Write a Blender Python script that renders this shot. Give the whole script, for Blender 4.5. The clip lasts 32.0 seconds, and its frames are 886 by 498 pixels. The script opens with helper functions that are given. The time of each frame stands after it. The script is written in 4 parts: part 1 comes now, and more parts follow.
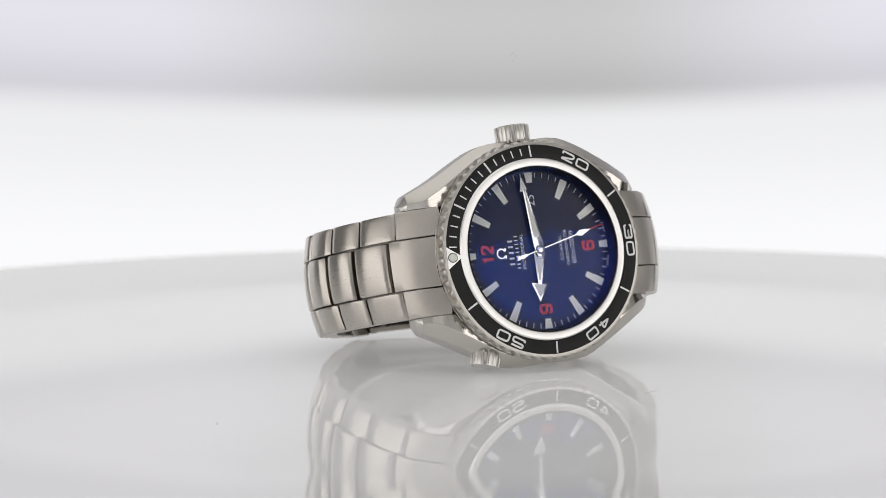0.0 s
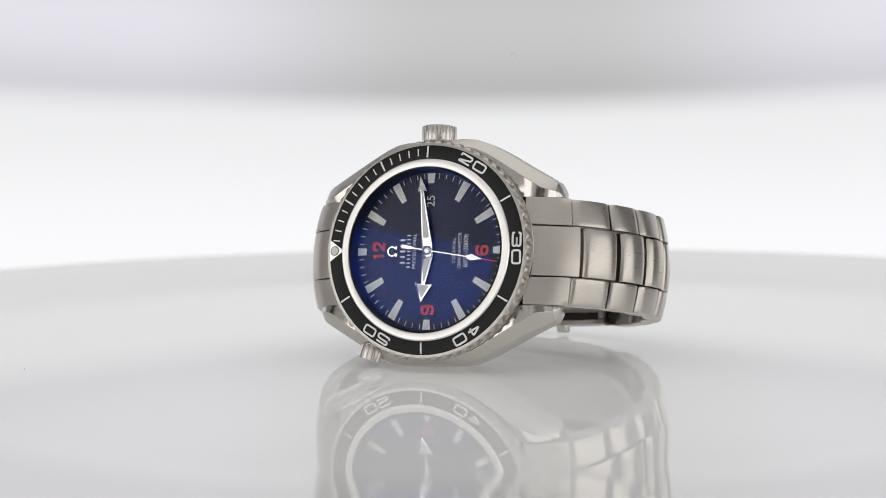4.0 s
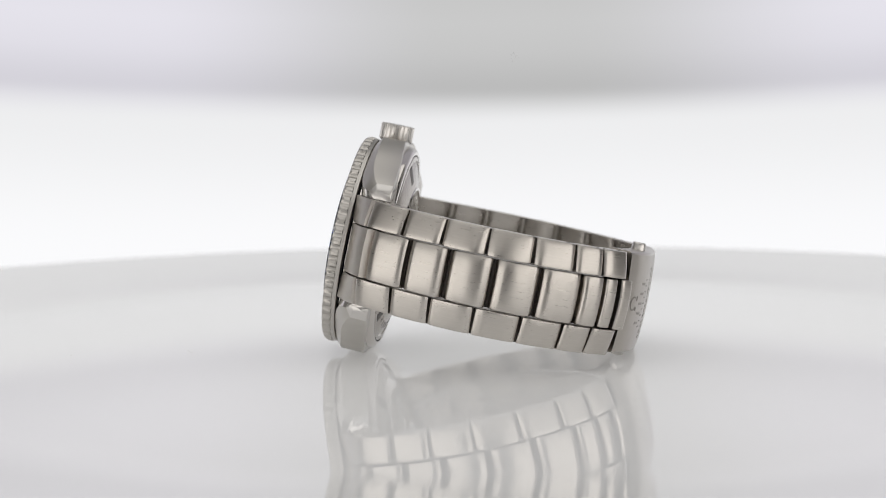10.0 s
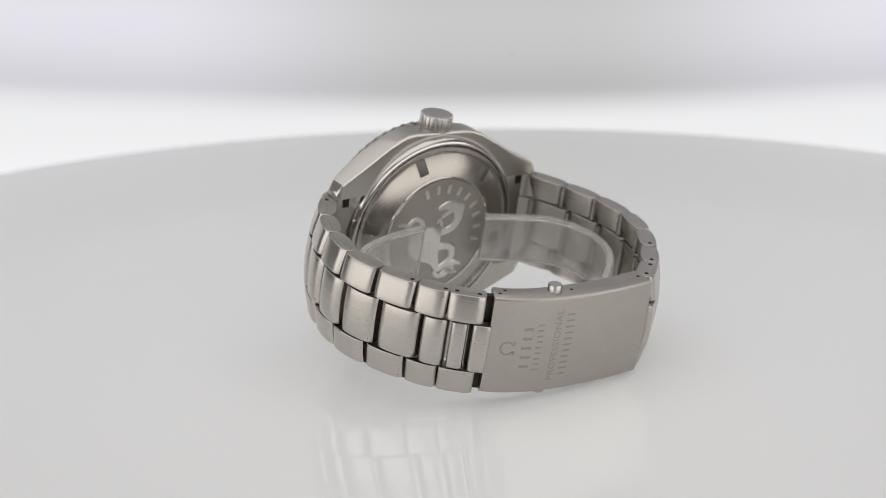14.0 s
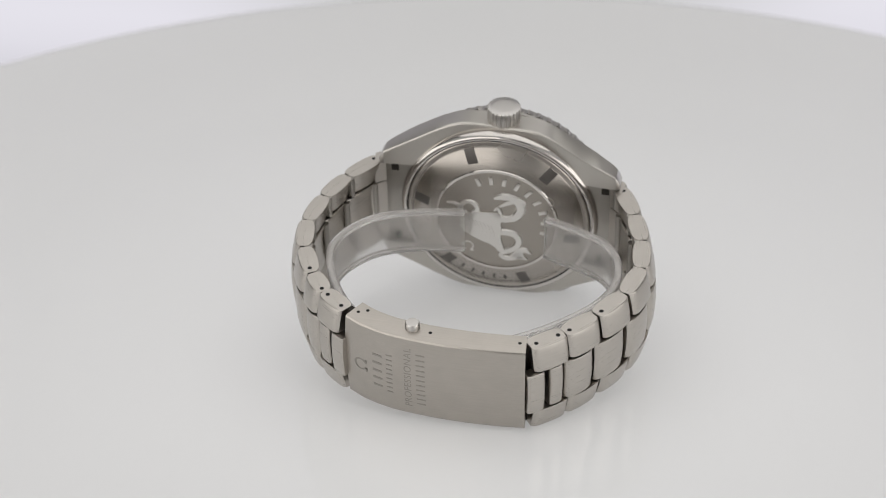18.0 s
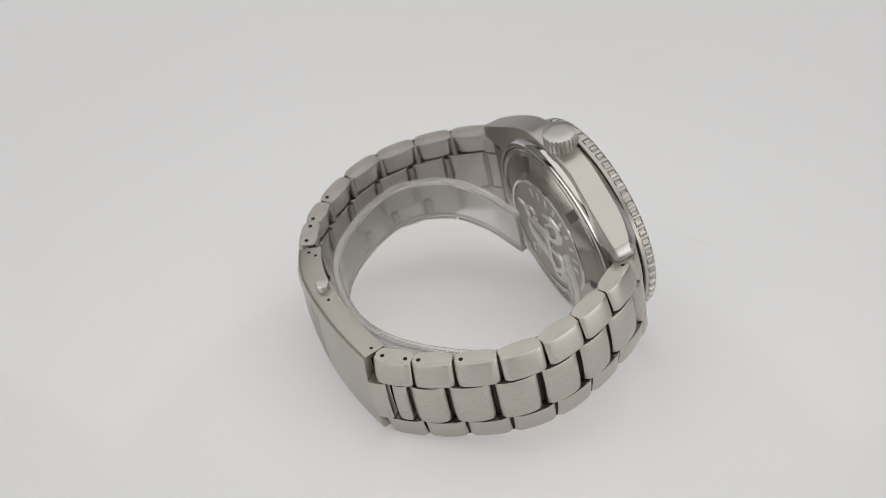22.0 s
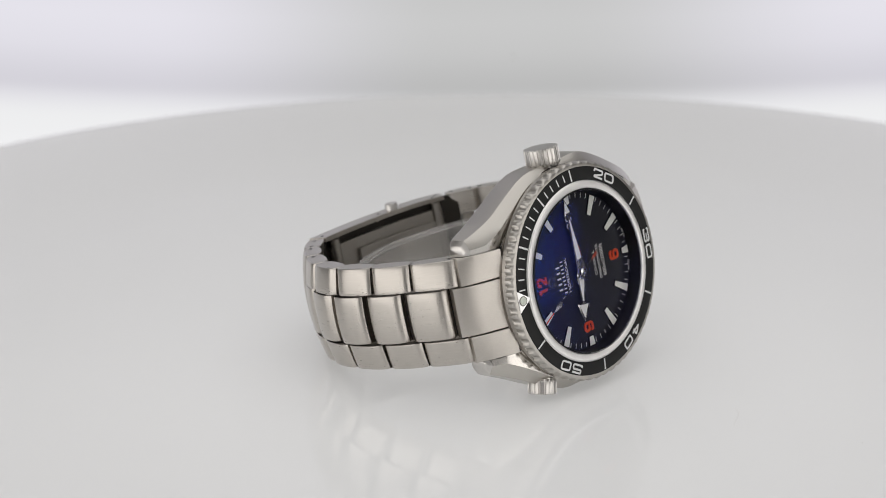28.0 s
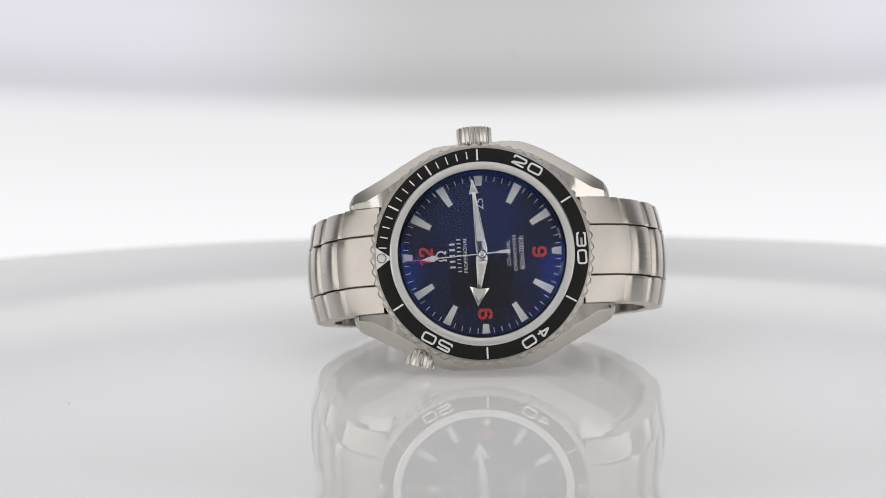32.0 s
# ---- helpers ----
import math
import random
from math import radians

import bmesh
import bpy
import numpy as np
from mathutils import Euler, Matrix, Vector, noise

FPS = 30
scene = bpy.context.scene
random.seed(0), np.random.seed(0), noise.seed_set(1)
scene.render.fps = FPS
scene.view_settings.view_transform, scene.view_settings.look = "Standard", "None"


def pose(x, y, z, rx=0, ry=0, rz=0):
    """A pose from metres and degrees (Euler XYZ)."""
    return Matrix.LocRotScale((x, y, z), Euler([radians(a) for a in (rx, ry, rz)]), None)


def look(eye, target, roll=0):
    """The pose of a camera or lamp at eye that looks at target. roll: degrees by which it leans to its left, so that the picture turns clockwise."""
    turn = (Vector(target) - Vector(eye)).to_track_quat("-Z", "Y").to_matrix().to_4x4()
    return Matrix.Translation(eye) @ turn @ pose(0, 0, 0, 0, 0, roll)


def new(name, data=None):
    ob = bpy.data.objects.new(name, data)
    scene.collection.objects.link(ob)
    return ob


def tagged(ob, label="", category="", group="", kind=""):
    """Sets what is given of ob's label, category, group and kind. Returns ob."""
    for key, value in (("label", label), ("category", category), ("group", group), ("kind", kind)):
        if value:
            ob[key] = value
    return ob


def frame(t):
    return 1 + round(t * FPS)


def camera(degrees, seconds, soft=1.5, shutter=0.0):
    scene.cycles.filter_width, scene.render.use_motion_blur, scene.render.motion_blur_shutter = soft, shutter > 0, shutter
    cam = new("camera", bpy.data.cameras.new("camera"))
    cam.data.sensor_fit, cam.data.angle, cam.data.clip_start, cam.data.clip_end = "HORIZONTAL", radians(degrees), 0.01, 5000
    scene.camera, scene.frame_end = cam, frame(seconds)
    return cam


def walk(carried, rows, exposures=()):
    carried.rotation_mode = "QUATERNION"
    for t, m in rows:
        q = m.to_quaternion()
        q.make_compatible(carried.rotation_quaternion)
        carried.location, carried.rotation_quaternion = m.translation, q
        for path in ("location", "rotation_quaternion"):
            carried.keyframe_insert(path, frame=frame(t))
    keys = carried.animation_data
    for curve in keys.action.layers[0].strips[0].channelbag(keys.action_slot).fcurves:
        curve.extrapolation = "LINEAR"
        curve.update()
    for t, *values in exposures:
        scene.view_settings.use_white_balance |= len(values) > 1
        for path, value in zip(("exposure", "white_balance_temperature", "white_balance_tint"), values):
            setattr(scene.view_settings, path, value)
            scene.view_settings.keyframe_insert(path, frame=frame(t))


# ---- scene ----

# ---------------------------------------------------------------- camera
MM = 0.001
PIVOT_Z = 0.0065          # height of the arm's axis over the table top
ARM = 0.3820              # from the arm's axis to the lens
# the arm's rise over the table, degrees
RISE = [(0, 7.4), (2, 7.35), (4, 7.3), (6, 7.3), (8, 7.3), (9.5, 7.42), (10, 7.5), (10.5, 7.85), (11, 8.95), (11.5, 10.55),
        (12, 12.15), (13, 15.05), (14, 18.0), (15, 21.0), (16, 24.0), (17, 26.95), (18, 29.95), (19, 32.9), (20, 35.75),
        (20.5, 36.9), (21, 37.4), (21.5, 37.5), (22, 37.35), (22.5, 36.8), (23, 35.55), (24, 32.6), (25, 29.75),
        (26, 26.9), (27, 24.0), (28, 21.1), (29, 18.0), (30, 14.95), (31, 11.8), (31.5, 10.15), (32, 8.5)]


def arm_pose(e):
    """The swinging arm's frame: y points away from the lens, z up in the picture."""
    return Matrix.Translation((0, -0.00116, PIVOT_Z)) @ pose(0, 0, 0, -e)


# the lens sits on the arm, turned a little up and to its left
LENS = Matrix.Translation((0, -ARM, 0)) @ pose(0, 0, 0, 90 + 2.072, 0, 1.132) @ pose(0, 0, 0, 0, 0, -0.393)
cam = camera(25.8, 32.0, soft=0.65)
cam.data.dof.use_dof, cam.data.dof.focus_distance, cam.data.dof.aperture_fstop = True, 0.356, 21.0
walk(cam, [(t, arm_pose(e) @ LENS) for t, e in RISE])

# ---------------------------------------------------------------- light
world = bpy.data.worlds.new("studio")
world.use_nodes = True
scene.world = world
world.node_tree.nodes["Background"].inputs[0].default_value = (0.8, 0.8, 0.82, 1)
world.node_tree.nodes["Background"].inputs[1].default_value = 0.05


def softbox(name, eye, target, w, h, power, colour=(1, 0.97, 0.94)):
    lamp = bpy.data.lights.new(name, "AREA")
    lamp.shape, lamp.size, lamp.size_y, lamp.energy, lamp.color = "RECTANGLE", w, h, power, colour
    ob = new(name, lamp)
    ob.matrix_world = look(eye, target)
    return ob


for side in (-1, 1):
    softbox("softbox_lamp", (side * 0.80, -0.58, 0.09), (0, 0, 0.02), 1.5, 0.54, 4.1)
# unseen front light, added to brighten the dial and its markers
softbox("front_fill", (0, -1.12, 0.42), (0, 0, 0.03), 0.5, 0.9, 0.45)
softbox("overhead_lamp", (0, 0.0, 1.25), (0, 0, 0), 2.3, 2.3, 17.2, (1, 0.985, 0.968))
scene.view_settings.exposure = 0.0


# ---------------------------------------------------------------- materials
def material(name):
    m = bpy.data.materials.new(name)
    m.use_nodes = True
    return m, m.node_tree.nodes, m.node_tree.links, m.node_tree.nodes["Principled BSDF"]


def plain(name, colour, rough=0.4, metal=0.0, grain=0.0, scale=800.0, bump=0.0):
    m, n, l, b = material(name)
    b.inputs["Base Color"].default_value = (*colour, 1)
    b.inputs["Roughness"].default_value, b.inputs["Metallic"].default_value = rough, metal
    if grain or bump:
        co, tx = n.new("ShaderNodeTexCoord"), n.new("ShaderNodeTexNoise")
        tx.inputs["Scale"].default_value, tx.inputs["Detail"].default_value = scale, 4
        l.new(co.outputs["Object"], tx.inputs["Vector"])
        if grain:
            mr = n.new("ShaderNodeMapRange")
            mr.inputs["To Min"].default_value, mr.inputs["To Max"].default_value = max(rough - grain, 0.01), rough + grain
            l.new(tx.outputs["Fac"], mr.inputs["Value"])
            l.new(mr.outputs["Result"], b.inputs["Roughness"])
        if bump:
            bp = n.new("ShaderNodeBump")
            bp.inputs["Strength"].default_value, bp.inputs["Distance"].default_value = bump, 0.0001
            l.new(tx.outputs["Fac"], bp.inputs["Height"])
            l.new(bp.outputs["Normal"], b.inputs["Normal"])
    return m


STEEL_TINT = (0.518, 0.488, 0.45)


def brushed(name, stretch, rough=0.30, tint=STEEL_TINT, amount=0.05, turned="", pull=0.6):
    """Satin steel with fine lines; stretch is small along the lines."""
    m, n, l, b = material(name)
    b.inputs["Metallic"].default_value = 1
    co, mp = n.new("ShaderNodeTexCoord"), n.new("ShaderNodeMapping")
    mp.inputs["Scale"].default_value = stretch
    l.new(co.outputs["Object"], mp.inputs["Vector"])
    fine, broad = n.new("ShaderNodeTexNoise"), n.new("ShaderNodeTexNoise")
    fine.inputs["Scale"].default_value, fine.inputs["Detail"].default_value = 5200, 2
    broad.inputs["Scale"].default_value, broad.inputs["Detail"].default_value = 260, 3
    l.new(mp.outputs["Vector"], fine.inputs["Vector"])
    l.new(co.outputs["Object"], broad.inputs["Vector"])
    mix = n.new("ShaderNodeMapRange")
    mix.inputs["From Min"].default_value, mix.inputs["From Max"].default_value = 0.3, 0.7
    mix.inputs["To Min"].default_value, mix.inputs["To Max"].default_value = rough - amount * 0.4, rough + amount * 0.4
    l.new(fine.outputs["Fac"], mix.inputs["Value"])
    l.new(mix.outputs["Result"], b.inputs["Roughness"])
    cr = n.new("ShaderNodeMapRange")
    cr.inputs["From Min"].default_value, cr.inputs["From Max"].default_value = 0.3, 0.7
    cr.inputs["To Min"].default_value, cr.inputs["To Max"].default_value = 0.945, 1.055
    both = n.new("ShaderNodeMix")
    both.inputs[0].default_value = 0.55
    l.new(broad.outputs["Fac"], both.inputs[2])
    l.new(fine.outputs["Fac"], both.inputs[3])
    l.new(both.outputs[0], cr.inputs["Value"])
    tc = n.new("ShaderNodeMix")
    tc.data_type, tc.blend_type = "RGBA", "MULTIPLY"
    tc.inputs[0].default_value = 1
    tc.inputs[6].default_value = (*tint, 1)
    l.new(cr.outputs["Result"], tc.inputs[7])
    l.new(tc.outputs[2], b.inputs["Base Color"])
    if amount > 0.02:
        bp = n.new("ShaderNodeBump")
        bp.inputs["Strength"].default_value, bp.inputs["Distance"].default_value = 0.008, 0.00001
        l.new(fine.outputs["Fac"], bp.inputs["Height"])
        l.new(bp.outputs["Normal"], b.inputs["Normal"])
    if turned:
        tg = n.new("ShaderNodeTangent")
        tg.direction_type, tg.axis = "RADIAL", turned
        l.new(tg.outputs[0], b.inputs["Tangent"])
        b.inputs["Anisotropic"].default_value, b.inputs["Anisotropic Rotation"].default_value = pull, 0.25
    return m


LINK_STEEL = brushed("satin_steel_lengthwise", (1, 0.02, 1), 0.29, amount=0.045, turned="X", pull=0.55)
END_STEEL = brushed("satin_steel_end_link", (1, 0.02, 1), 0.37, amount=0.05)
FLANK_STEEL = plain("satin_case_steel", (0.535, 0.512, 0.475), 0.31, 1.0, 0.03, 60)
# near-black steel whose colour stands in for shade in gaps and recesses
GAP_SHADE_STEEL = plain("gap_shade_steel", (0.05, 0.045, 0.04), 0.5, 1.0)
BACK_STEEL = brushed("satin_steel_round", (0.02, 0.02, 0.02), 0.27, (0.45, 0.42, 0.385), 0.02, "Z", 0.6)
CROWN_STEEL = plain("satin_crown_steel", (0.60, 0.58, 0.555), 0.3, 1.0, 0.04, 700)
CAMERA_BLACK = plain("black_camera_plastic", (0.012, 0.012, 0.012), 0.5, 0.0, 0.1, 300)
PANEL_GREY = plain("pale_grey_panel_paint", (0.5, 0.495, 0.485), 0.7, 0.0, 0.1, 20)
PANEL_WHITE = plain("white_panel_paint", (0.8, 0.8, 0.8), 0.7, 0.0, 0.1, 20)
CLASP_STEEL = brushed("satin_steel_clasp", (1, 0.02, 1), 0.29, (0.455, 0.425, 0.388), amount=0.03, turned="X", pull=0.5)
POLISHED = plain("polished_steel", (0.64, 0.61, 0.58), 0.10, 1.0, 0.04, 500)
RING_STEEL = plain("bright_rehaut_steel", (0.80, 0.79, 0.78), 0.34, 1.0, 0.05, 900)
BLAST = plain("blasted_steel", (0.42, 0.39, 0.352), 0.48, 1.0, 0.06, 4000, 0.35)
RELIEF = plain("raised_steel", (0.70, 0.68, 0.65), 0.30, 1.0, 0.05, 900)
# dark tone for engraving, also painted shade for the key notches
ENGRAVED_SHADE = plain("engraved_shade_steel", (0.17, 0.16, 0.15), 0.5, 1.0)
CLASP_MARK = plain("shallow_engraving", (0.36, 0.34, 0.31), 0.45, 1.0)
BEZEL_STEEL = plain("satin_bezel_steel", (0.47, 0.45, 0.42), 0.33, 1.0, 0.03, 700)
# black of the gasket; elsewhere it stands in for shade in gaps and holes
SHADE_GASKET_BLACK = plain("black_shade_and_gasket", (0.004, 0.004, 0.004), 0.8)
TRIANGLE_STEEL = plain("satin_triangle_metal", (0.8, 0.8, 0.79), 0.3, 1.0, 0.04, 900)
PIP_LUME = plain("aged_luminous_pip", (0.62, 0.66, 0.58), 0.5, 0.0, 0.08, 1500, 0.1)
INSERT = plain("black_bezel_insert", (0.008, 0.008, 0.008), 0.42, 0.0, 0.05, 700)
INSERT.node_tree.nodes["Principled BSDF"].inputs["Specular IOR Level"].default_value = 0.22
WHITE_PRINT = plain("white_print", (0.96, 0.96, 0.95), 0.45)
SILVER_PRINT = plain("silver_print", (0.72, 0.72, 0.72), 0.35)
LUME = plain("luminous_paint", (0.96, 0.97, 0.92), 0.55, 0.0, 0.08, 1500, 0.1)
FACET_STEEL = plain("polished_lug_facet", (0.62, 0.595, 0.56), 0.14, 1.0, 0.03, 300)
MARKER_STEEL = plain("marker_frame_steel", (0.34, 0.34, 0.35), 0.14, 1.0)
HAND_STEEL = plain("hand_steel", (0.86, 0.86, 0.85), 0.15, 1.0)
RED_PAINT = plain("orange_red_paint", (0.78, 0.075, 0.022), 0.4)
DIAL_BLACK = plain("black_dial_lacquer", (0.006, 0.007, 0.014), 0.38)
DUST = plain("grey_brown_dust", (0.48, 0.46, 0.43), 0.8, 0.0, 0.1, 2000)
INNER_STEEL = plain("inner_steel", (0.40, 0.38, 0.35), 0.36, 1.0, 0.05, 900)


def crystal_material():
    """Sapphire with a bluish anti-glare coating, clear head-on and a white mirror at a glance."""
    m, n, l, b = material("coated_crystal")
    n.remove(b)
    fr, tr, gl, mx = n.new("ShaderNodeFresnel"), n.new("ShaderNodeBsdfTransparent"), n.new("ShaderNodeBsdfGlossy"), n.new("ShaderNodeMixShader")
    fr.inputs["IOR"].default_value = 1.77
    amount, tint = n.new("ShaderNodeValToRGB"), n.new("ShaderNodeValToRGB")
    for ramp, stops in ((amount, ((0.077, (0.066, 0.066, 0.066)), (0.12, (0.08, 0.08, 0.08)), (0.145, (0.12, 0.12, 0.12)), (0.20, (0.40, 0.40, 0.40)), (0.27, (0.74, 0.74, 0.74)), (0.34, (0.96, 0.96, 0.96)))),
                        (tint, ((0.077, (0.03, 0.17, 1.0)), (0.086, (0.03, 0.06, 0.36)), (0.10, (0.035, 0.028, 0.14)), (0.145, (0.09, 0.10, 0.22)), (0.18, (0.55, 0.55, 0.58)), (0.225, (0.98, 0.98, 0.99))))):
        e = ramp.color_ramp.elements
        e[0].position, e[0].color = stops[0][0], (*stops[0][1], 1)
        e[1].position, e[1].color = stops[-1][0], (*stops[-1][1], 1)
        for at, colour in stops[1:-1]:
            e.new(at).color = (*colour, 1)
        l.new(fr.outputs[0], ramp.inputs[0])
    gl.inputs["Roughness"].default_value = 0.10
    l.new(tint.outputs[0], gl.inputs[0])
    l.new(amount.outputs[0], mx.inputs[0])
    l.new(tr.outputs[0], mx.inputs[1])
    l.new(gl.outputs[0], mx.inputs[2])
    l.new(mx.outputs[0], n["Material Output"].inputs[0])
    return m


CRYSTAL = crystal_material()


def clear_plastic():
    """Clear plastic, a little milky and scuffed."""
    m, n, l, b = material("clear_plastic")
    b.inputs["Base Color"].default_value = (0.93, 0.915, 0.90, 1)
    b.inputs["IOR"].default_value, b.inputs["Transmission Weight"].default_value = 1.46, 1.0
    co, ns, mr = n.new("ShaderNodeTexCoord"), n.new("ShaderNodeTexNoise"), n.new("ShaderNodeMapRange")
    ns.inputs["Scale"].default_value, ns.inputs["Detail"].default_value = 260, 3
    mr.inputs["To Min"].default_value, mr.inputs["To Max"].default_value = 0.12, 0.24
    l.new(co.outputs["Object"], ns.inputs["Vector"])
    l.new(ns.outputs["Fac"], mr.inputs["Value"])
    l.new(mr.outputs["Result"], b.inputs["Roughness"])
    milk, mx = n.new("ShaderNodeBsdfDiffuse"), n.new("ShaderNodeMixShader")
    milk.inputs[0].default_value = (0.6, 0.585, 0.57, 1)
    mx.inputs[0].default_value = 0.19
    l.new(b.outputs[0], mx.inputs[1])
    l.new(milk.outputs[0], mx.inputs[2])
    l.new(mx.outputs[0], n["Material Output"].inputs[0])
    return m


PLASTIC = clear_plastic()


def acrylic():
    m, n, l, b = material("glowing_white_acrylic")
    b.inputs["Roughness"].default_value, b.inputs["Specular IOR Level"].default_value = 0.5, 0.0
    b.inputs["Coat Weight"].default_value, b.inputs["Coat IOR"].default_value = 1.0, 1.49
    co, tx, mr = n.new("ShaderNodeTexCoord"), n.new("ShaderNodeTexNoise"), n.new("ShaderNodeMapRange")
    tx.inputs["Scale"].default_value, tx.inputs["Detail"].default_value = 9, 4
    l.new(co.outputs["Object"], tx.inputs["Vector"])
    mr.inputs["To Min"].default_value, mr.inputs["To Max"].default_value = 0.004, 0.012
    l.new(tx.outputs["Fac"], mr.inputs["Value"])
    l.new(mr.outputs["Result"], b.inputs["Coat Roughness"])
    cm = n.new("ShaderNodeMix")
    cm.data_type = "RGBA"
    cm.inputs[6].default_value, cm.inputs[7].default_value = (0.615, 0.615, 0.614, 1), (0.64, 0.64, 0.639, 1)
    l.new(tx.outputs["Fac"], cm.inputs[0])
    l.new(cm.outputs[2], b.inputs["Base Color"])
    # glow added to the plate to lighten shadows on it
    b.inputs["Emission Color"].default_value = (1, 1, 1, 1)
    # no lamp stands below: the glow is painted strongest in the middle, dimmer outwards
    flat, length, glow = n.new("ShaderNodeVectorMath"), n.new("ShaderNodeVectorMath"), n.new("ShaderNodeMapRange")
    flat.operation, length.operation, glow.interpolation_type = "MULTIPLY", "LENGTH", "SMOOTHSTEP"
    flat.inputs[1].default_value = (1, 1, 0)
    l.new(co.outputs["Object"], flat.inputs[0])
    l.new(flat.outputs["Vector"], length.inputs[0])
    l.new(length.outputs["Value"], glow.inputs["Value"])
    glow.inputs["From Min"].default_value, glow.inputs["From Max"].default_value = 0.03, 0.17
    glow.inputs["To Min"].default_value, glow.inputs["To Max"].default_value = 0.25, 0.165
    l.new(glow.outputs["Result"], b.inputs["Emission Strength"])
    return m


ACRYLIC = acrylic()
ROOM_PAINT = plain("grey_studio_paint", (0.20, 0.197, 0.19), 0.8, 0.0, 0.1, 6)
FLOOR_PAINT = plain("dark_studio_floor", (0.08, 0.08, 0.08), 0.6, 0.0, 0.1, 6)


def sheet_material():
    """Glowing backdrop of a white lower and a lilac upper sheet; the band's shade between them and the uneven light are
    put into the emission.
    """
    m, n, l, b = material("shaded_glow_sheet")
    n.remove(b)
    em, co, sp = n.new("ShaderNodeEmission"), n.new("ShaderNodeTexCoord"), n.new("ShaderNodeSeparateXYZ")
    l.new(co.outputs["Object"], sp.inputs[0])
    # the upper sheet's middle is painted dimmer than its sides
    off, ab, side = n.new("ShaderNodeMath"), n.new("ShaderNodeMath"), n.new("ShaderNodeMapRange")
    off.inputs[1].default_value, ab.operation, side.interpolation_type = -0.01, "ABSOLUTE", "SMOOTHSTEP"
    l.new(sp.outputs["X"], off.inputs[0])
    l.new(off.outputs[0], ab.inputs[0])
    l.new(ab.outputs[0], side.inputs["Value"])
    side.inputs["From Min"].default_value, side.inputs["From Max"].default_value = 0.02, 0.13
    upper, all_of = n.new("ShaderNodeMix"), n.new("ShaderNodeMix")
    edge_shade, up = n.new("ShaderNodeValToRGB"), n.new("ShaderNodeMapRange")
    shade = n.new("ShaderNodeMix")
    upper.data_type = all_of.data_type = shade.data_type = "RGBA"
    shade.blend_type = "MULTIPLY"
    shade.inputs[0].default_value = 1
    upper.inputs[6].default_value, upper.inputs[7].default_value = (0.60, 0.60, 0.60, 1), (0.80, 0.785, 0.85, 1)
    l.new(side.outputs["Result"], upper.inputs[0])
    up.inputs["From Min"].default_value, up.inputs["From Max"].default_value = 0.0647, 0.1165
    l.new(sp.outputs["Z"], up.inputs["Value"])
    l.new(up.outputs["Result"], edge_shade.inputs[0])
    # soft shade painted into the glow along the upper sheet's edge
    edge_shade.color_ramp.interpolation = "B_SPLINE"
    e = edge_shade.color_ramp.elements
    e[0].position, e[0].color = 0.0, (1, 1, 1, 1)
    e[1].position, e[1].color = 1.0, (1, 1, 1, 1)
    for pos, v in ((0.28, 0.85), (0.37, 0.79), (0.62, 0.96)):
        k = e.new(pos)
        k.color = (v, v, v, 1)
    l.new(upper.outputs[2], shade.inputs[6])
    l.new(edge_shade.outputs[0], shade.inputs[7])
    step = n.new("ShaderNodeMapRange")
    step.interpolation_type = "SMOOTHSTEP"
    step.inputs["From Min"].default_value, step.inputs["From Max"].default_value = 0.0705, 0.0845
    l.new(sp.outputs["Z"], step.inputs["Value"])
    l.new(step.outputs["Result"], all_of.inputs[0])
    # the lower sheet's glow is painted dimmer towards that edge
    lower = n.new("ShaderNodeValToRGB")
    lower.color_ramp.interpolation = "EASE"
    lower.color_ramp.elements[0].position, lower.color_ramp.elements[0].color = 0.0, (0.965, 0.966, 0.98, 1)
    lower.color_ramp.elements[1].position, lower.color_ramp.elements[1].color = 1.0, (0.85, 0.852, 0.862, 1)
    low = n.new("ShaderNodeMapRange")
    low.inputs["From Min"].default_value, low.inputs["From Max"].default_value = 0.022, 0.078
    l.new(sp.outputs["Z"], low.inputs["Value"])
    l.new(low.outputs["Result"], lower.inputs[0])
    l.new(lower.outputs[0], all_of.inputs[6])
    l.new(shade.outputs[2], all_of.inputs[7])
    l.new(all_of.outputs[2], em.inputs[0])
    # glow cut above the view, to darken what plate and steel reflect
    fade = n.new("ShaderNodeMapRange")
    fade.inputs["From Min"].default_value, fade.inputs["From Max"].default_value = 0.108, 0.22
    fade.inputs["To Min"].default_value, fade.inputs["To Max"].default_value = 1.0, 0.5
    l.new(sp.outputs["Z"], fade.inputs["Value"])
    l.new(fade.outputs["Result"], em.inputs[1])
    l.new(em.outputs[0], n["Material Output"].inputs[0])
    return m


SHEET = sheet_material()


# ---------------------------------------------------------------- mesh helpers (lengths in millimetres)
def to_object(name, bm, mat, parent=None, m=None, sharp=34, scale=MM):
    me = bpy.data.meshes.new(name)
    bmesh.ops.scale(bm, vec=(scale,) * 3, verts=bm.verts)
    bmesh.ops.recalc_face_normals(bm, faces=bm.faces)
    bm.to_mesh(me)
    bm.free()
    me.shade_smooth()
    me.set_sharp_from_angle(angle=radians(sharp))
    me.materials.append(mat)
    ob = new(name, me)
    ob.parent = parent
    if m is not None:
        ob.matrix_local = m
    return ob


def part(name, bm, mat, parent, label="", m=None, sharp=34):
    ob = to_object(name, bm, mat, parent, m, sharp)
    if label:
        ob["label"] = label
    return ob


